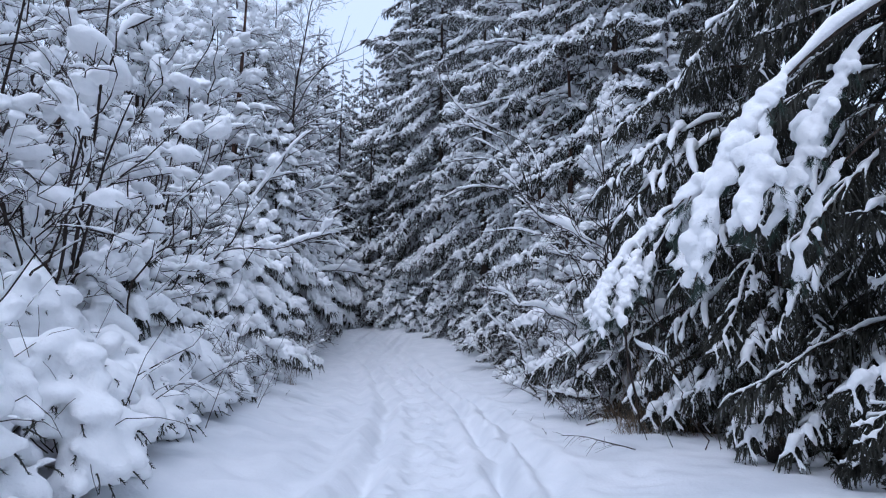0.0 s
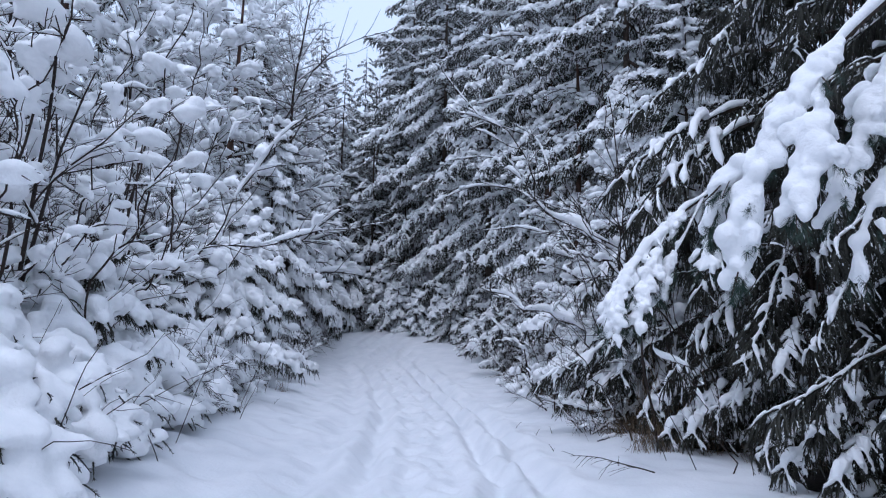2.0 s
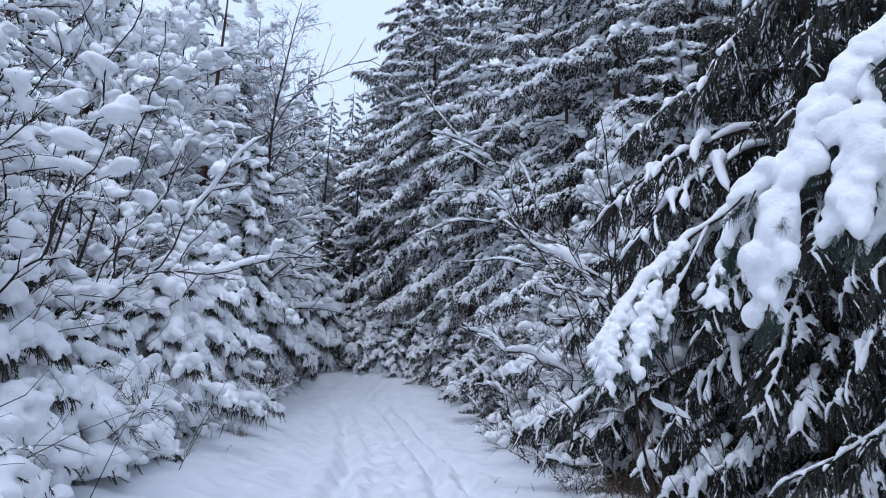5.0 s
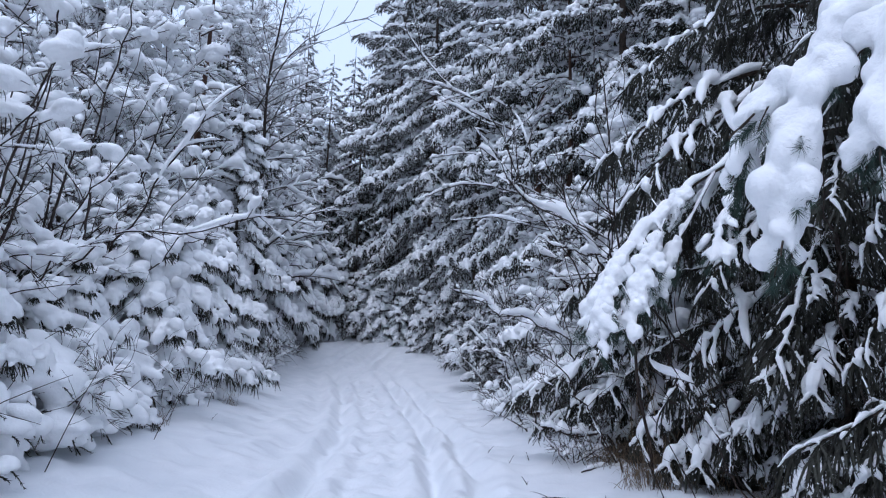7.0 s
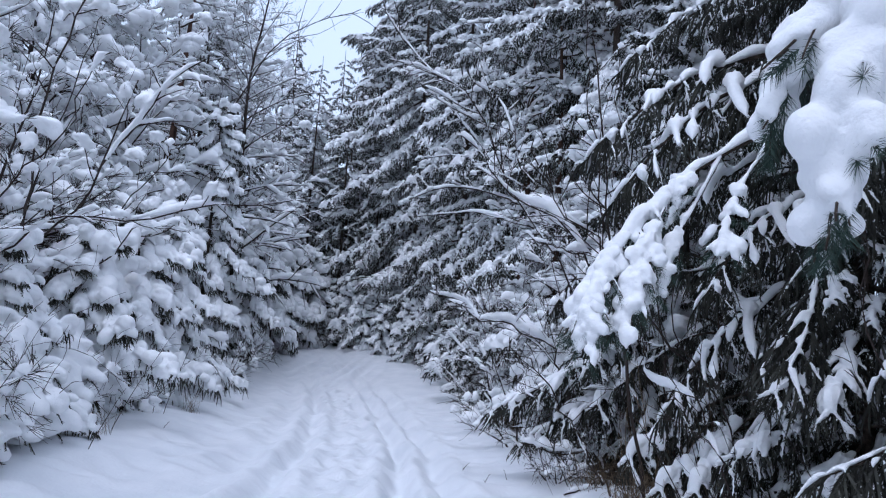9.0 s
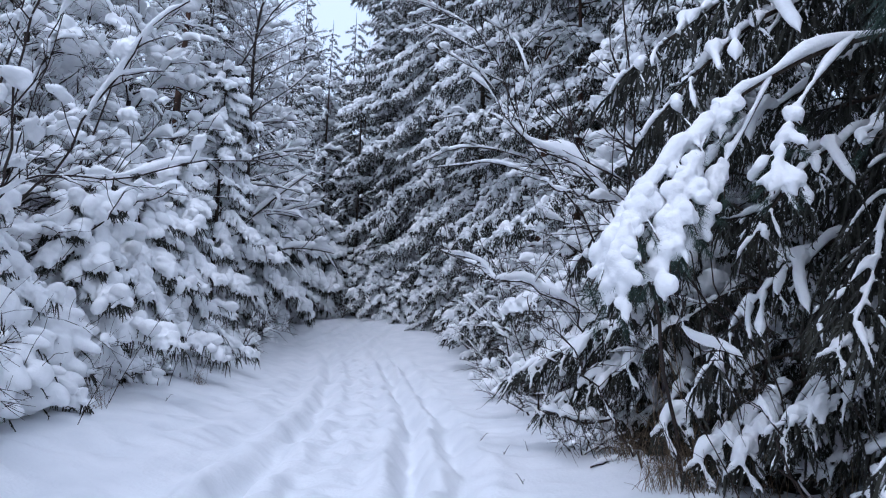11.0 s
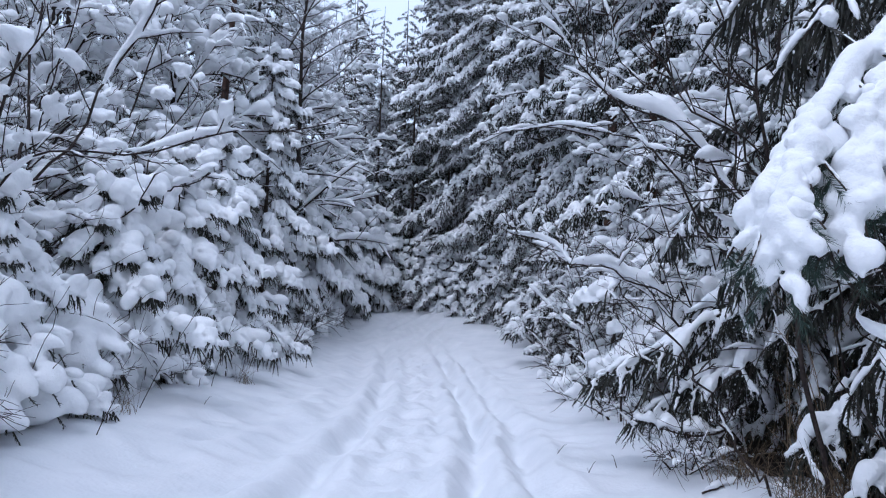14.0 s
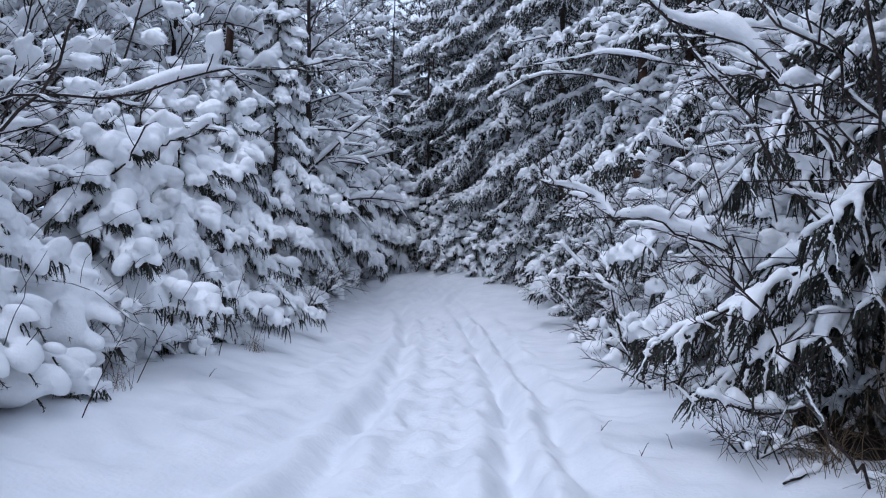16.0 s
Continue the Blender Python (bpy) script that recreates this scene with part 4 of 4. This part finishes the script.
lone_limb([(-8.0, 24.0, 0.3), (-7.7, 24.0, 4.5), (-7.3, 24.0, 8.2), (-6.0, 24.0, 10.8), (-4.7, 24.0, 11.9), (-3.1, 24.0, 12.3)], 0.03, 0.25, "slim leaning stem with bare twigs against the sky", 20, 0.42, 0, fine=5)
put_copies(bare_c, [(-7.6, 27.0, 1.1, 0)])
put_copies(sap_d, [(3.5, 15.6, 1.0, 330), (2.1, 17.9, 0.75, 250), (2.0, 20.8, 0.9, 140), (3.4, 18.0, 1.1, 200)])
put_copies(bush_a, [(-4.6, 13.0, 0.8, 0), (-5.0, 15.6, 0.8, 90), (-4.1, 10.4, 0.8, 200), (-6.0, 20.4, 0.9, 40), (1.9, 18.4, 1.25, 300), (1.9, 16.0, 0.9, 120)])
put_copies(bush_b, [(-4.6, 41.4, 1.3, 10), (-5.6, 41.6, 1.3, 130), (-3.4, 41.2, 1.2, 260), (-6.8, 38.0, 1.3, 60), (2.2, 12.7, 0.6, 0), (1.9, 19.8, 1.1, 90), (1.3, 22.8, 1.0, 30), (0.4, 26.8, 1.1, 240), (-5.9, 22.6, 1.0, 320), (-6.9, 26.0, 1.2, 100)])
lone_limb([(-5.7, 11.5, 0.3), (-5.3, 11.5, 1.8), (-4.3, 11.6, 2.75), (-3.15, 11.9, 3.05), (-2.2, 12.5, 3.22), (-1.2, 13.0, 3.5)], 0.016, 0.95, "bare limb reaching out with a ridge of snow", 16, 0.3, 5, big=1.1)
lone_limb([(-5.0, 12.0, 0.2), (-4.95, 12.0, 1.6), (-4.7, 12.0, 2.5), (-4.0, 12.2, 3.35), (-3.6, 12.2, 4.2), (-2.6, 12.2, 5.2)], 0.022, 1.5, "dark leaning stem with snow on its upper side", 12, 0.3, 4, big=1.2, fine=3)
lone_limb([(-6.4, 15.5, 0.3), (-6.2, 15.5, 2.2), (-5.5, 15.5, 2.95), (-4.8, 15.5, 3.2), (-4.2, 15.4, 3.6)], 0.02, 2.0, "bare limb reaching out with a ridge of snow", 12, 0.3, 4, big=1.1)
lone_limb([(-6.4, 14.2, 0.3), (-6.1, 14.2, 1.7), (-5.2, 14.2, 2.5), (-4.5, 14.2, 2.9), (-4.05, 14.2, 3.3)], 0.02, 2.2, "bare limb reaching out with a ridge of snow", 12, 0.35, 4, big=1.1)
lone_limb([(-3.9, 5.6, 0.1), (-3.3, 5.2, 1.1), (-2.8, 4.8, 1.75), (-2.4, 4.5, 2.25), (-2.3, 4.6, 2.7)], 0.009, 1.3, "bare limb reaching out with a ridge of snow", 8, 0.4, 4, big=1.1)
lone_limb([(-4.3, 7.4, 0.1), (-4.2, 7.4, 2.2), (-4.0, 7.4, 4.0), (-3.4, 7.7, 5.2)], 0.024, 1.3, "dark leaning stem with snowy twigs", 14, 0.35, 6, big=1.5, fine=4)
lone_limb([(-4.4, 9.6, 0.1), (-4.35, 9.7, 2.2), (-4.1, 10.1, 4.8), (-3.7, 10.1, 6.2)], 0.022, 1.3, "dark leaning stem with snowy twigs", 14, 0.32, 5, big=1.4, fine=4)
lone_limb([(-4.75, 12.0, 0.1), (-4.75, 12.05, 2.4), (-5.05, 12.6, 3.1), (-5.08, 13.0, 5.8), (-4.9, 13.0, 7.5)], 0.026, 1.3, "dark leaning stem with snowy twigs", 11, 0.35, 4, big=1.2, fine=3)

STEM = "dark bare sapling stem with snow caught in its forks"
for points in ([(-3.9, 6.2, 0.2), (-3.75, 6.2, 1.8), (-3.3, 6.3, 2.9), (-3.1, 6.4, 4.2)], [(-4.4, 7.0, 0.2), (-4.3, 7.0, 2.0), (-4.5, 7.1, 3.4), (-4.2, 7.1, 5.0)],
               [(-3.9, 8.4, 0.2), (-3.8, 8.4, 1.9), (-3.3, 8.5, 3.0), (-2.9, 8.6, 4.3)], [(-4.6, 9.0, 0.2), (-4.5, 9.0, 2.4), (-4.3, 9.0, 4.0), (-3.7, 9.1, 5.6)],
               [(-5.3, 10.6, 0.2), (-5.2, 10.6, 2.5), (-4.9, 10.7, 4.4), (-4.9, 10.7, 6.5)], [(-4.9, 11.0, 0.2), (-4.7, 11.0, 2.0), (-4.0, 11.1, 3.4), (-3.3, 11.2, 4.8)],
               [(-5.9, 13.4, 0.2), (-5.7, 13.4, 2.6), (-5.4, 13.5, 4.6), (-4.8, 13.5, 6.6)], [(-5.8, 15.2, 0.2), (-5.6, 15.2, 2.6), (-4.9, 15.2, 4.2), (-4.0, 15.3, 5.2)]):
    lone_limb(points, 0.016, 1.0, STEM, 9, 0.42, 4, big=1.5, fine=3, side=1.0)


def snowed_bush(x, y, wide, height, count, seed):
    """A low bush bent down under pillows of snow: pillows over a dome, dark sprays hanging between them, twigs poking out."""
    g = np.random.default_rng(seed)
    root = tagged(new("bush"), "low bush buried under rounded pillows of fresh snow", "bush", "snowed-up bushes beside the track")
    root.location = (x, y, floor_at(x, y) - 0.08)
    th = g.uniform(0, 6.28, count)
    up = g.uniform(0.0, 1.0, count) ** 0.8
    far = np.sqrt(1 - up ** 2 * 0.96) * g.uniform(0.7, 0.96, count)
    c = np.stack((wide * far * np.cos(th), wide * 1.15 * far * np.sin(th), 0.06 + height * up * g.uniform(0.85, 1.08, count)), -1)
    w = g.uniform(0.06, 0.18, (count, 1)) * (0.8 + 0.2 * wide)
    out = np.stack((np.cos(th), np.sin(th), -0.45 * np.ones(count)), -1)
    snow = blobs_along(c, unit(out + g.normal(size=out.shape) * 0.3), np.concatenate((w * g.uniform(1.0, 1.6, w.shape), w * g.uniform(0.8, 1.1, w.shape), w * g.uniform(0.55, 0.8, w.shape)), 1), 1)
    core = blobs(c[::2] * np.array((0.74, 0.74, 0.8)), np.repeat(w[::2] * 1.5, 3, 1), 1)
    under = c - UP * w * 0.6
    spray = grow(under, out + g.normal(size=under.shape) * 0.5 - UP * 0.3, g.uniform(0.10, 0.26, len(under)), 5, 0.9, 0.12)
    start = np.stack((g.normal(0, 0.25, 13) * wide, g.normal(0, 0.25, 13) * wide, np.full(13, height * 0.3)), -1)
    twig = grow(start, start * np.array((1.4, 1.4, 0)) + UP * g.uniform(0.4, 1.2, (13, 1)) + g.normal(size=(13, 3)) * 0.25, g.uniform(0.7, 1.3, 13) * (0.4 + 0.6 * height), 9, g.uniform(0.0, 0.9, 13), 0.2)
    stem = part("twig_spray", mesh_of("twig_spray", [tubes(twig, np.tile(np.linspace(0.006, 0.002, 9), (13, 1)), 4)], TWIG), root)
    tagged(stem, kind="stuff")
    green = [needles(spray, 0.010, 0.040, 0.010), tubes(spray, np.tile(np.linspace(0.010, 0.003, 5), (len(spray), 1)), 3)]
    tagged(part("needles", mesh_of("needles", green, NEEDLE, False), root), kind="stuff")
    tagged(part("snow", merged([snow, core], 0.040, 1, loose=[lumps_on(twig[::2, 3:], 0.16, 0.02, 0, 0.1, long=2.4)]), root), kind="stuff")


for i, (x, y, wide, height, count) in enumerate((
        (-3.35, 4.9, 0.8, 1.3, 62), (-3.1, 6.0, 0.75, 1.25, 62), (-4.0, 6.6, 0.9, 1.8, 80), (-3.5, 7.4, 0.8, 1.2, 64), (-4.5, 8.2, 1.0, 1.9, 90), (-3.8, 8.8, 0.75, 1.1, 60),
        (-4.0, 10.1, 0.75, 1.2, 62), (-5.2, 10.2, 1.0, 2.1, 90), (-4.25, 11.5, 0.8, 1.3, 66), (-5.4, 12.5, 1.0, 2.2, 90), (-4.8, 13.1, 0.75, 1.3, 62), (-5.3, 14.7, 0.8, 1.5, 66),
        (-5.5, 16.3, 0.8, 1.5, 66), (-5.9, 18.0, 0.8, 1.6, 66), (-6.1, 19.8, 0.7, 1.3, 60), (-6.5, 21.6, 0.7, 1.2, 56))):
    snowed_bush(x, y, wide, height, int(count * 1.5), 70 + i)

# ---- the forest behind ----
WOOD = "forest spruce with snowed-up boughs, distant or added unseen around the camera"
wood_a = far_spruce(15, 3.2, 31, FAR, 0.30, WOOD)
wood_b = far_spruce(13, 3.0, 32, FAR, 0.28, WOOD)
wood_c = far_spruce(19, 3.6, 33, FAR, 0.34, WOOD)
put_copies(wood_a, [(-11, 52, 1.0, 33), (-17, 48, 1.0, 90), (-22, 55, 1.0, 10), (-9, 62, 1.0, 44), (-7.0, 42, 1.0, 0), (-14, 33, 1.0, 60), (3.4, 36, 1.0, 120), (7.6, 14, 1.0, 200), (6.2, 26, 1.05, 20), (-16, 42, 1.0, 100), (-21, 26, 1.0, 30), (8.4, 8.6, 1.0, 50), (-10, -6, 1.0, 10), (7, -3, 1.0, 80), (0.4, 41, 1.2, 70), (-10.5, 40, 0.9, 200), (-18, 15, 1.0, 140), (-11.0, 13.2, 1.0, 15), (-10.4, 19.6, 1.0, 75)])
put_copies(wood_b, [(-14.5, 48.5, 1.0, 5), (-19, 41, 1.0, 77), (-8, 53, 1.0, 150), (-9.0, 47, 1.0, 0), (-9.6, 33.5, 0.9, 90), (6.6, 18.6, 1.1, 45), (7.6, 11.2, 1.1, 150), (-13.6, 25, 1.0, 220), (-15.5, 19, 1.0, 10), (6.6, 4.4, 1.0, 270), (-12, 29.6, 0.95, 130), (-20, 36, 1.1, 0), (-4.8, 40.5, 1.0, 190), (-12.6, 9.4, 1.0, 70), (-12.8, 45, 0.9, 20), (-9.0, 26.5, 1.0, 35)])
put_copies(wood_c, [(-1.4, 47, 1.1, 0), (-10.6, 44.6, 0.9, 40), (-9.3, 43.2, 0.93, 130), (-8.3, 45.0, 1.0, 260), (-7.2, 44.0, 0.88, 80), (-6.3, 45.6, 0.85, 170), (-11.0, 43.4, 1.05, 15), (-12.2, 46.5, 1.05, 115), (-12.4, 49, 1.0, 215), (5.8, 31, 1.0, 70), (-26, 31, 0.9, 210), (10, 20, 1.0, 280), (-22, 47, 0.9, 350), (10.6, 12, 1.0, 20), (-15, 53, 0.9, 60), (-6, 57, 0.9, 20), (-27, 18, 1.0, 100), (-17, 22, 0.85, 130), (4, -9, 1.0, 40), (-18, 9, 0.9, 160), (9.5, 5.5, 0.9, 60)])
# unseen spruces around the camera, added to keep sky light off the foreground
UNSEEN_TREES = ((-4.6, 2.6, 0.8, 10), (-5.6, -0.6, 0.9, 60), (-4.9, -3.8, 0.9, 130), (5.6, 3.2, 0.75, 200), (4.9, 0.4, 0.85, 300), (5.2, -3.0, 0.9, 30), (-1.5, -9.5, 1.0, 0), (2.2, -11.0, 1.0, 90), (-6.5, -8.0, 1.0, 220), (7.2, -7.5, 1.0, 150), (-8.2, 3.6, 0.9, 20), (-8.0, 0.8, 1.0, 100))
for i, (x, y, k, turn) in enumerate(UNSEEN_TREES):
    copy_thing((wood_a, wood_b)[i % 2], pose(x, y, floor_at(x, y) - 0.05, 0, 0, turn) @ Matrix.Scale(k / (wood_a, wood_b)[i % 2].scale.x, 4))
pine_a = pine(14, 41, "tall pine with a reddish trunk and snow-clumped crown", 0.35, 24)
put_copies(pine(15, 43, "tall pine whose snow-clumped boughs reach over the track", 0.35, 34, 4.6), [(2.3, 24.2, 1.0, 40)])
pine_b = pine(12, 42, "slender pine with snow-clumped boughs", 0.2, 26, 1.7)
put_copies(pine_a, [(-9.2, 24.6, 1.1, 0), (-11.5, 18.5, 1.1, 120), (-14.5, 23.0, 1.2, 240), (-10.8, 29.5, 1.0, 60), (-12.6, 14, 1.1, 300)])
put_copies(pine_b, [(-10.2, 21.5, 1.0, 0), (-12.4, 27.0, 1.1, 90), (-9.9, 15.8, 1.0, 180), (-11.2, 11.0, 1.1, 20), (3.0, 21.4, 1.0, 250)])

# ---- bare ground under the spruces, with shade put into its colour ----
def litter(x, y, size, seed):
    """A patch of needle litter and earth that the boughs kept free of snow, near black for the shade there, with clods
    and sticks.
    """
    g = np.random.default_rng(seed)
    rows, cols = 9, 26
    a = np.linspace(0, 2 * math.pi, cols, endpoint=False)[None]
    u = np.linspace(0, 1, rows)[:, None]
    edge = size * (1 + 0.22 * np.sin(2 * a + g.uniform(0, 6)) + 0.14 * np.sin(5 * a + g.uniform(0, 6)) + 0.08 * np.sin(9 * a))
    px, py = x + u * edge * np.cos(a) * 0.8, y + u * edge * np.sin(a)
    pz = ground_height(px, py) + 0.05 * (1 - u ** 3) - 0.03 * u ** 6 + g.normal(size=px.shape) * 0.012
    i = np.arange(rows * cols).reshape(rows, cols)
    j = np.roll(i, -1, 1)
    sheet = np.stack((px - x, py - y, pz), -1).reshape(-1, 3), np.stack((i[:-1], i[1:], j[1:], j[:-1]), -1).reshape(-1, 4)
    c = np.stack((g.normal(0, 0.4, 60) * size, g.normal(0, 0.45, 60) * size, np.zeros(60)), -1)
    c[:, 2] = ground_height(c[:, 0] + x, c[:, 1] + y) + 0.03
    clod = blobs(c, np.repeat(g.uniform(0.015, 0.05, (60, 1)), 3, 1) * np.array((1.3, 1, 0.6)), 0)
    ob = tagged(new("shaded_needle_litter", mesh_of("shaded_needle_litter", [sheet, clod], SHADED_EARTH)), "needle litter free of snow, darkened for the shade under spruce boughs", "litter", "bare ground", "stuff")
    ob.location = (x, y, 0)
    s = grow(c[:24], np.concatenate((g.normal(size=(24, 2)), np.abs(g.normal(size=(24, 1))) * 0.4), 1), g.uniform(0.15, 0.5, 24), 6, 0.2, 0.15)
    sticks = tagged(new("dead_twigs", mesh_of("dead_twigs", [tubes(s, np.tile(np.linspace(0.006, 0.002, 6), (24, 1)), 4)], TWIG)), "loose dead twigs lying on needle litter", "twigs", "bare ground", "stuff")
    sticks.location = (x, y, 0)


# patches laid to darken the shaded hollow beside the track
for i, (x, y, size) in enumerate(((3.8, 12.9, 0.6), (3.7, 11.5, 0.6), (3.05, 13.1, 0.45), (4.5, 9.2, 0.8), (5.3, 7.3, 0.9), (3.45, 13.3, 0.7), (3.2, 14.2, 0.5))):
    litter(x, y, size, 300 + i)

# ---- dry stems, grass, fallen twigs ----
def tuft(blades, height, spread):
    c = rng.normal(size=(blades, 3)) * np.array((spread, spread, 0))
    way = np.concatenate((rng.normal(size=(blades, 2)) * 0.35, np.ones((blades, 1))), 1)
    p = grow(c, way, rng.uniform(0.4, 1.0, blades) * height, 6, rng.uniform(0.2, 1.6, blades), 0.08)
    return mesh_of("grass_tuft", [tubes(p, np.tile(np.linspace(0.0035, 0.0012, 6), (blades, 1)), 3)], STRAW)


TUFTS = [tuft(26, 0.75, 0.10), tuft(18, 0.55, 0.08), tuft(34, 0.9, 0.14)]
g = np.random.default_rng(5)
for x, y in ((2.5, 12.2), (2.7, 12.6), (2.9, 11.6), (3.0, 12.2), (2.6, 10.9), (2.0, 15.2), (1.9, 18.2), (1.6, 19.4), (3.2, 11.9), (3.3, 11.2), (3.5, 10.8), (3.1, 11.3), (2.8, 11.2), (2.9, 11.0), (2.75, 11.6), (3.0, 11.5), (2.6, 12.4), (3.0, 10.8), (3.6, 11.6), (3.9, 10.2), (4.2, 9.4), (-4.4, 17.2), (-3.9, 13.2)):
    ob = tagged(new("grass_tuft", TUFTS[g.integers(0, 3)]), "tuft of dry brown grass poking out of the snow", "grass", "dry grass by the track", "stuff")
    ob.matrix_basis = pose(x, y, floor_at(x, y) - 0.04, 0, 0, g.uniform(0, 360)) @ Matrix.Scale(g.uniform(0.7, 1.1), 4)


def dry_stem(height, lean, side, mat=TWIG):
    axis = grow(np.zeros((1, 3)), np.array([[lean, 0.1, 1.0]]), height, 9, 0.2, 0.05)
    c, t = along(axis, np.linspace(0.3, 0.95, side)[None])
    out = unit(rng.normal(size=(side, 3)))
    sub = grow(c[0], t[0] + out * 0.8, rng.uniform(0.1, 0.3, side) * height, 5, 0.1, 0.1)
    return mesh_of("stem", [tubes(axis, np.linspace(0.006, 0.002, 9)[None], 5), tubes(sub, np.tile(np.linspace(0.003, 0.0015, 5), (side, 1)), 3)], mat)


STEMS = [dry_stem(1.3, 0.15, 5), dry_stem(0.8, 0.3, 4), dry_stem(1.7, 0.25, 6), dry_stem(0.16, 0.4, 2)]
LEFT_STEMS = ((-4.4, 16.1, 0, 0), (-4.5, 15.9, 1, 90), (-4.0, 13.6, 2, 20), (-5.0, 18.4, 0, 60), (-3.4, 12.0, 1, 10), (-3.3, 9.6, 2, 40), (-3.0, 8.6, 1, 200), (-3.7, 14.6, 3, 0))
RIGHT_STEMS = ((1.4, 18.4, 1, 180), (1.36, 18.3, 3, 30),
                      (1.7, 17.4, 0, 150), (2.0, 14.4, 1, 170), (2.1, 13.4, 0, 190), (2.3, 12.4, 2, 160), (1.3, 12.7, 3, 50), (1.6, 13.0, 3, 120), (1.0, 13.6, 3, 0), (2.2, 10.2, 3, 80), (2.8, 10.2, 1, 160), (1.5, 11.4, 3, 220), (2.6, 13.0, 0, 200), (3.0, 9.6, 2, 140), (3.3, 11.0, 2, 30), (3.5, 11.4, 0, 70), (3.4, 10.7, 0, 190), (3.7, 11.0, 2, 250), (3.9, 10.4, 2, 20), (3.2, 11.8, 0, 300), (4.1, 9.6, 2, 100), (4.4, 9.0, 0, 220))
for x, y, k, turn in LEFT_STEMS + RIGHT_STEMS:
    ob = tagged(new("dry_stem", STEMS[k]), "thin dark dry stem standing in the snow", "plant", "dry stems by the track")
    ob.matrix_basis = pose(x, y, floor_at(x, y) - 0.03, 0, 0, turn)

BROWN = [dry_stem(1.2, 0.12, 4, STRAW), dry_stem(0.9, 0.25, 5, STRAW), dry_stem(1.5, 0.18, 3, STRAW)]
for i in range(30):
    x, y = 3.1 + g.uniform(-0.35, 0.75), 11.8 + g.uniform(-0.55, 0.85)
    ob = tagged(new("dry_stem", BROWN[i % 3]), "brown dry weed stem standing under the spruces", "plant", "dry stems by the track")
    ob.matrix_basis = pose(x, y, floor_at(x, y) - 0.03, 0, 0, g.uniform(0, 360)) @ Matrix.Scale(g.uniform(0.6, 1.2), 4)

# the fallen branch on the snow
base = np.array([[0.0, 0.0, 0.02]])
axis = grow(base, np.array([[-1.0, 0.15, 0.22]]), 0.95, 9, 0.4, 0.06)
c, t = along(axis, np.linspace(0.2, 0.95, 11)[None])
sub = grow(c[0], t[0] + unit(rng.normal(size=(11, 3))) * 0.8, rng.uniform(0.15, 0.45, 11), 6, 0.5, 0.1)
fallen = tagged(new("fallen_branch", mesh_of("fallen_branch", [tubes(axis, np.linspace(0.009, 0.003, 9)[None], 5)], TWIG)), "bare dark branch lying on the snow", "branch")
tagged(part("twig_spray", mesh_of("twig_spray", [tubes(sub, np.tile(np.linspace(0.004, 0.0015, 6), (11, 1)), 3)], TWIG), fallen), kind="stuff")
fallen.location = (2.45, 9.3, floor_at(2.45, 9.3))

# ---- low growth over the hollow beside the track ----
spruce(3.75, 13.2, 2.6, 0.9, 51, NEAR, EDGE, upper=HEAVY, split=1.45, step=0.13, low=0.25, wild=0.8,
       reaching=((1.7, (1.5, 12.9, 0.95)), (1.3, (1.85, 12.9, 0.58)), (1.5, (2.2, 12.7, 0.85)), (1.6, (2.6, 12.5, 1.0)), (1.9, (2.6, 12.5, 1.5)), (1.8, (2.9, 12.3, 1.3)), (1.4, (3.2, 12.3, 0.8))))
LOW = "thin dark stem leaning out of a hollow under spruces"
lone_limb([(2.74, 12.4, 0.03), (2.64, 12.5, 0.28), (2.48, 12.6, 0.54), (2.31, 12.7, 0.82), (2.06, 12.8, 1.19)], 0.013, 0.5, LOW, 6, 0.3, 0, bent=0.03)
lone_limb([(2.31, 12.7, 0.82), (1.95, 12.7, 1.0), (1.49, 12.7, 1.25)], 0.007, 0.25, LOW, 5, 0.25, 0, bent=0.03)
lone_limb([(2.53, 12.55, 0.46), (2.23, 12.55, 0.39), (1.92, 12.55, 0.46), (1.7, 12.55, 0.52)], 0.011, 1.5, "short side branch under a ridge of snow", 3, 0.2, 0, bent=0.02)
lone_limb([(2.40, 11.7, 2.74), (2.08, 11.7, 2.76), (1.93, 11.7, 2.82), (1.6, 11.75, 2.98)], 0.010, 1.2, "short side branch under a ridge of snow", 6, 0.3, 0, bent=0.03)
lone_limb([(2.19, 11.93, 0.04), (2.52, 12.2, 0.06), (2.74, 12.05, 0.08), (2.9, 11.6, 0.08)], 0.009, 0.7, "fallen stick under snow beside the track", 4, 0.25, 0, bent=0.02)
lone_limb([(2.95, 11.2, 0.0), (2.72, 11.2, 1.4), (2.6, 11.2, 2.4), (2.48, 11.2, 3.3), (2.3, 11.3, 5.2)], 0.021, 0.15, "upright brown stem at the edge of the track", 8, 0.35, 0, bent=0.03)

bpy.data.scenes.remove(workshop)
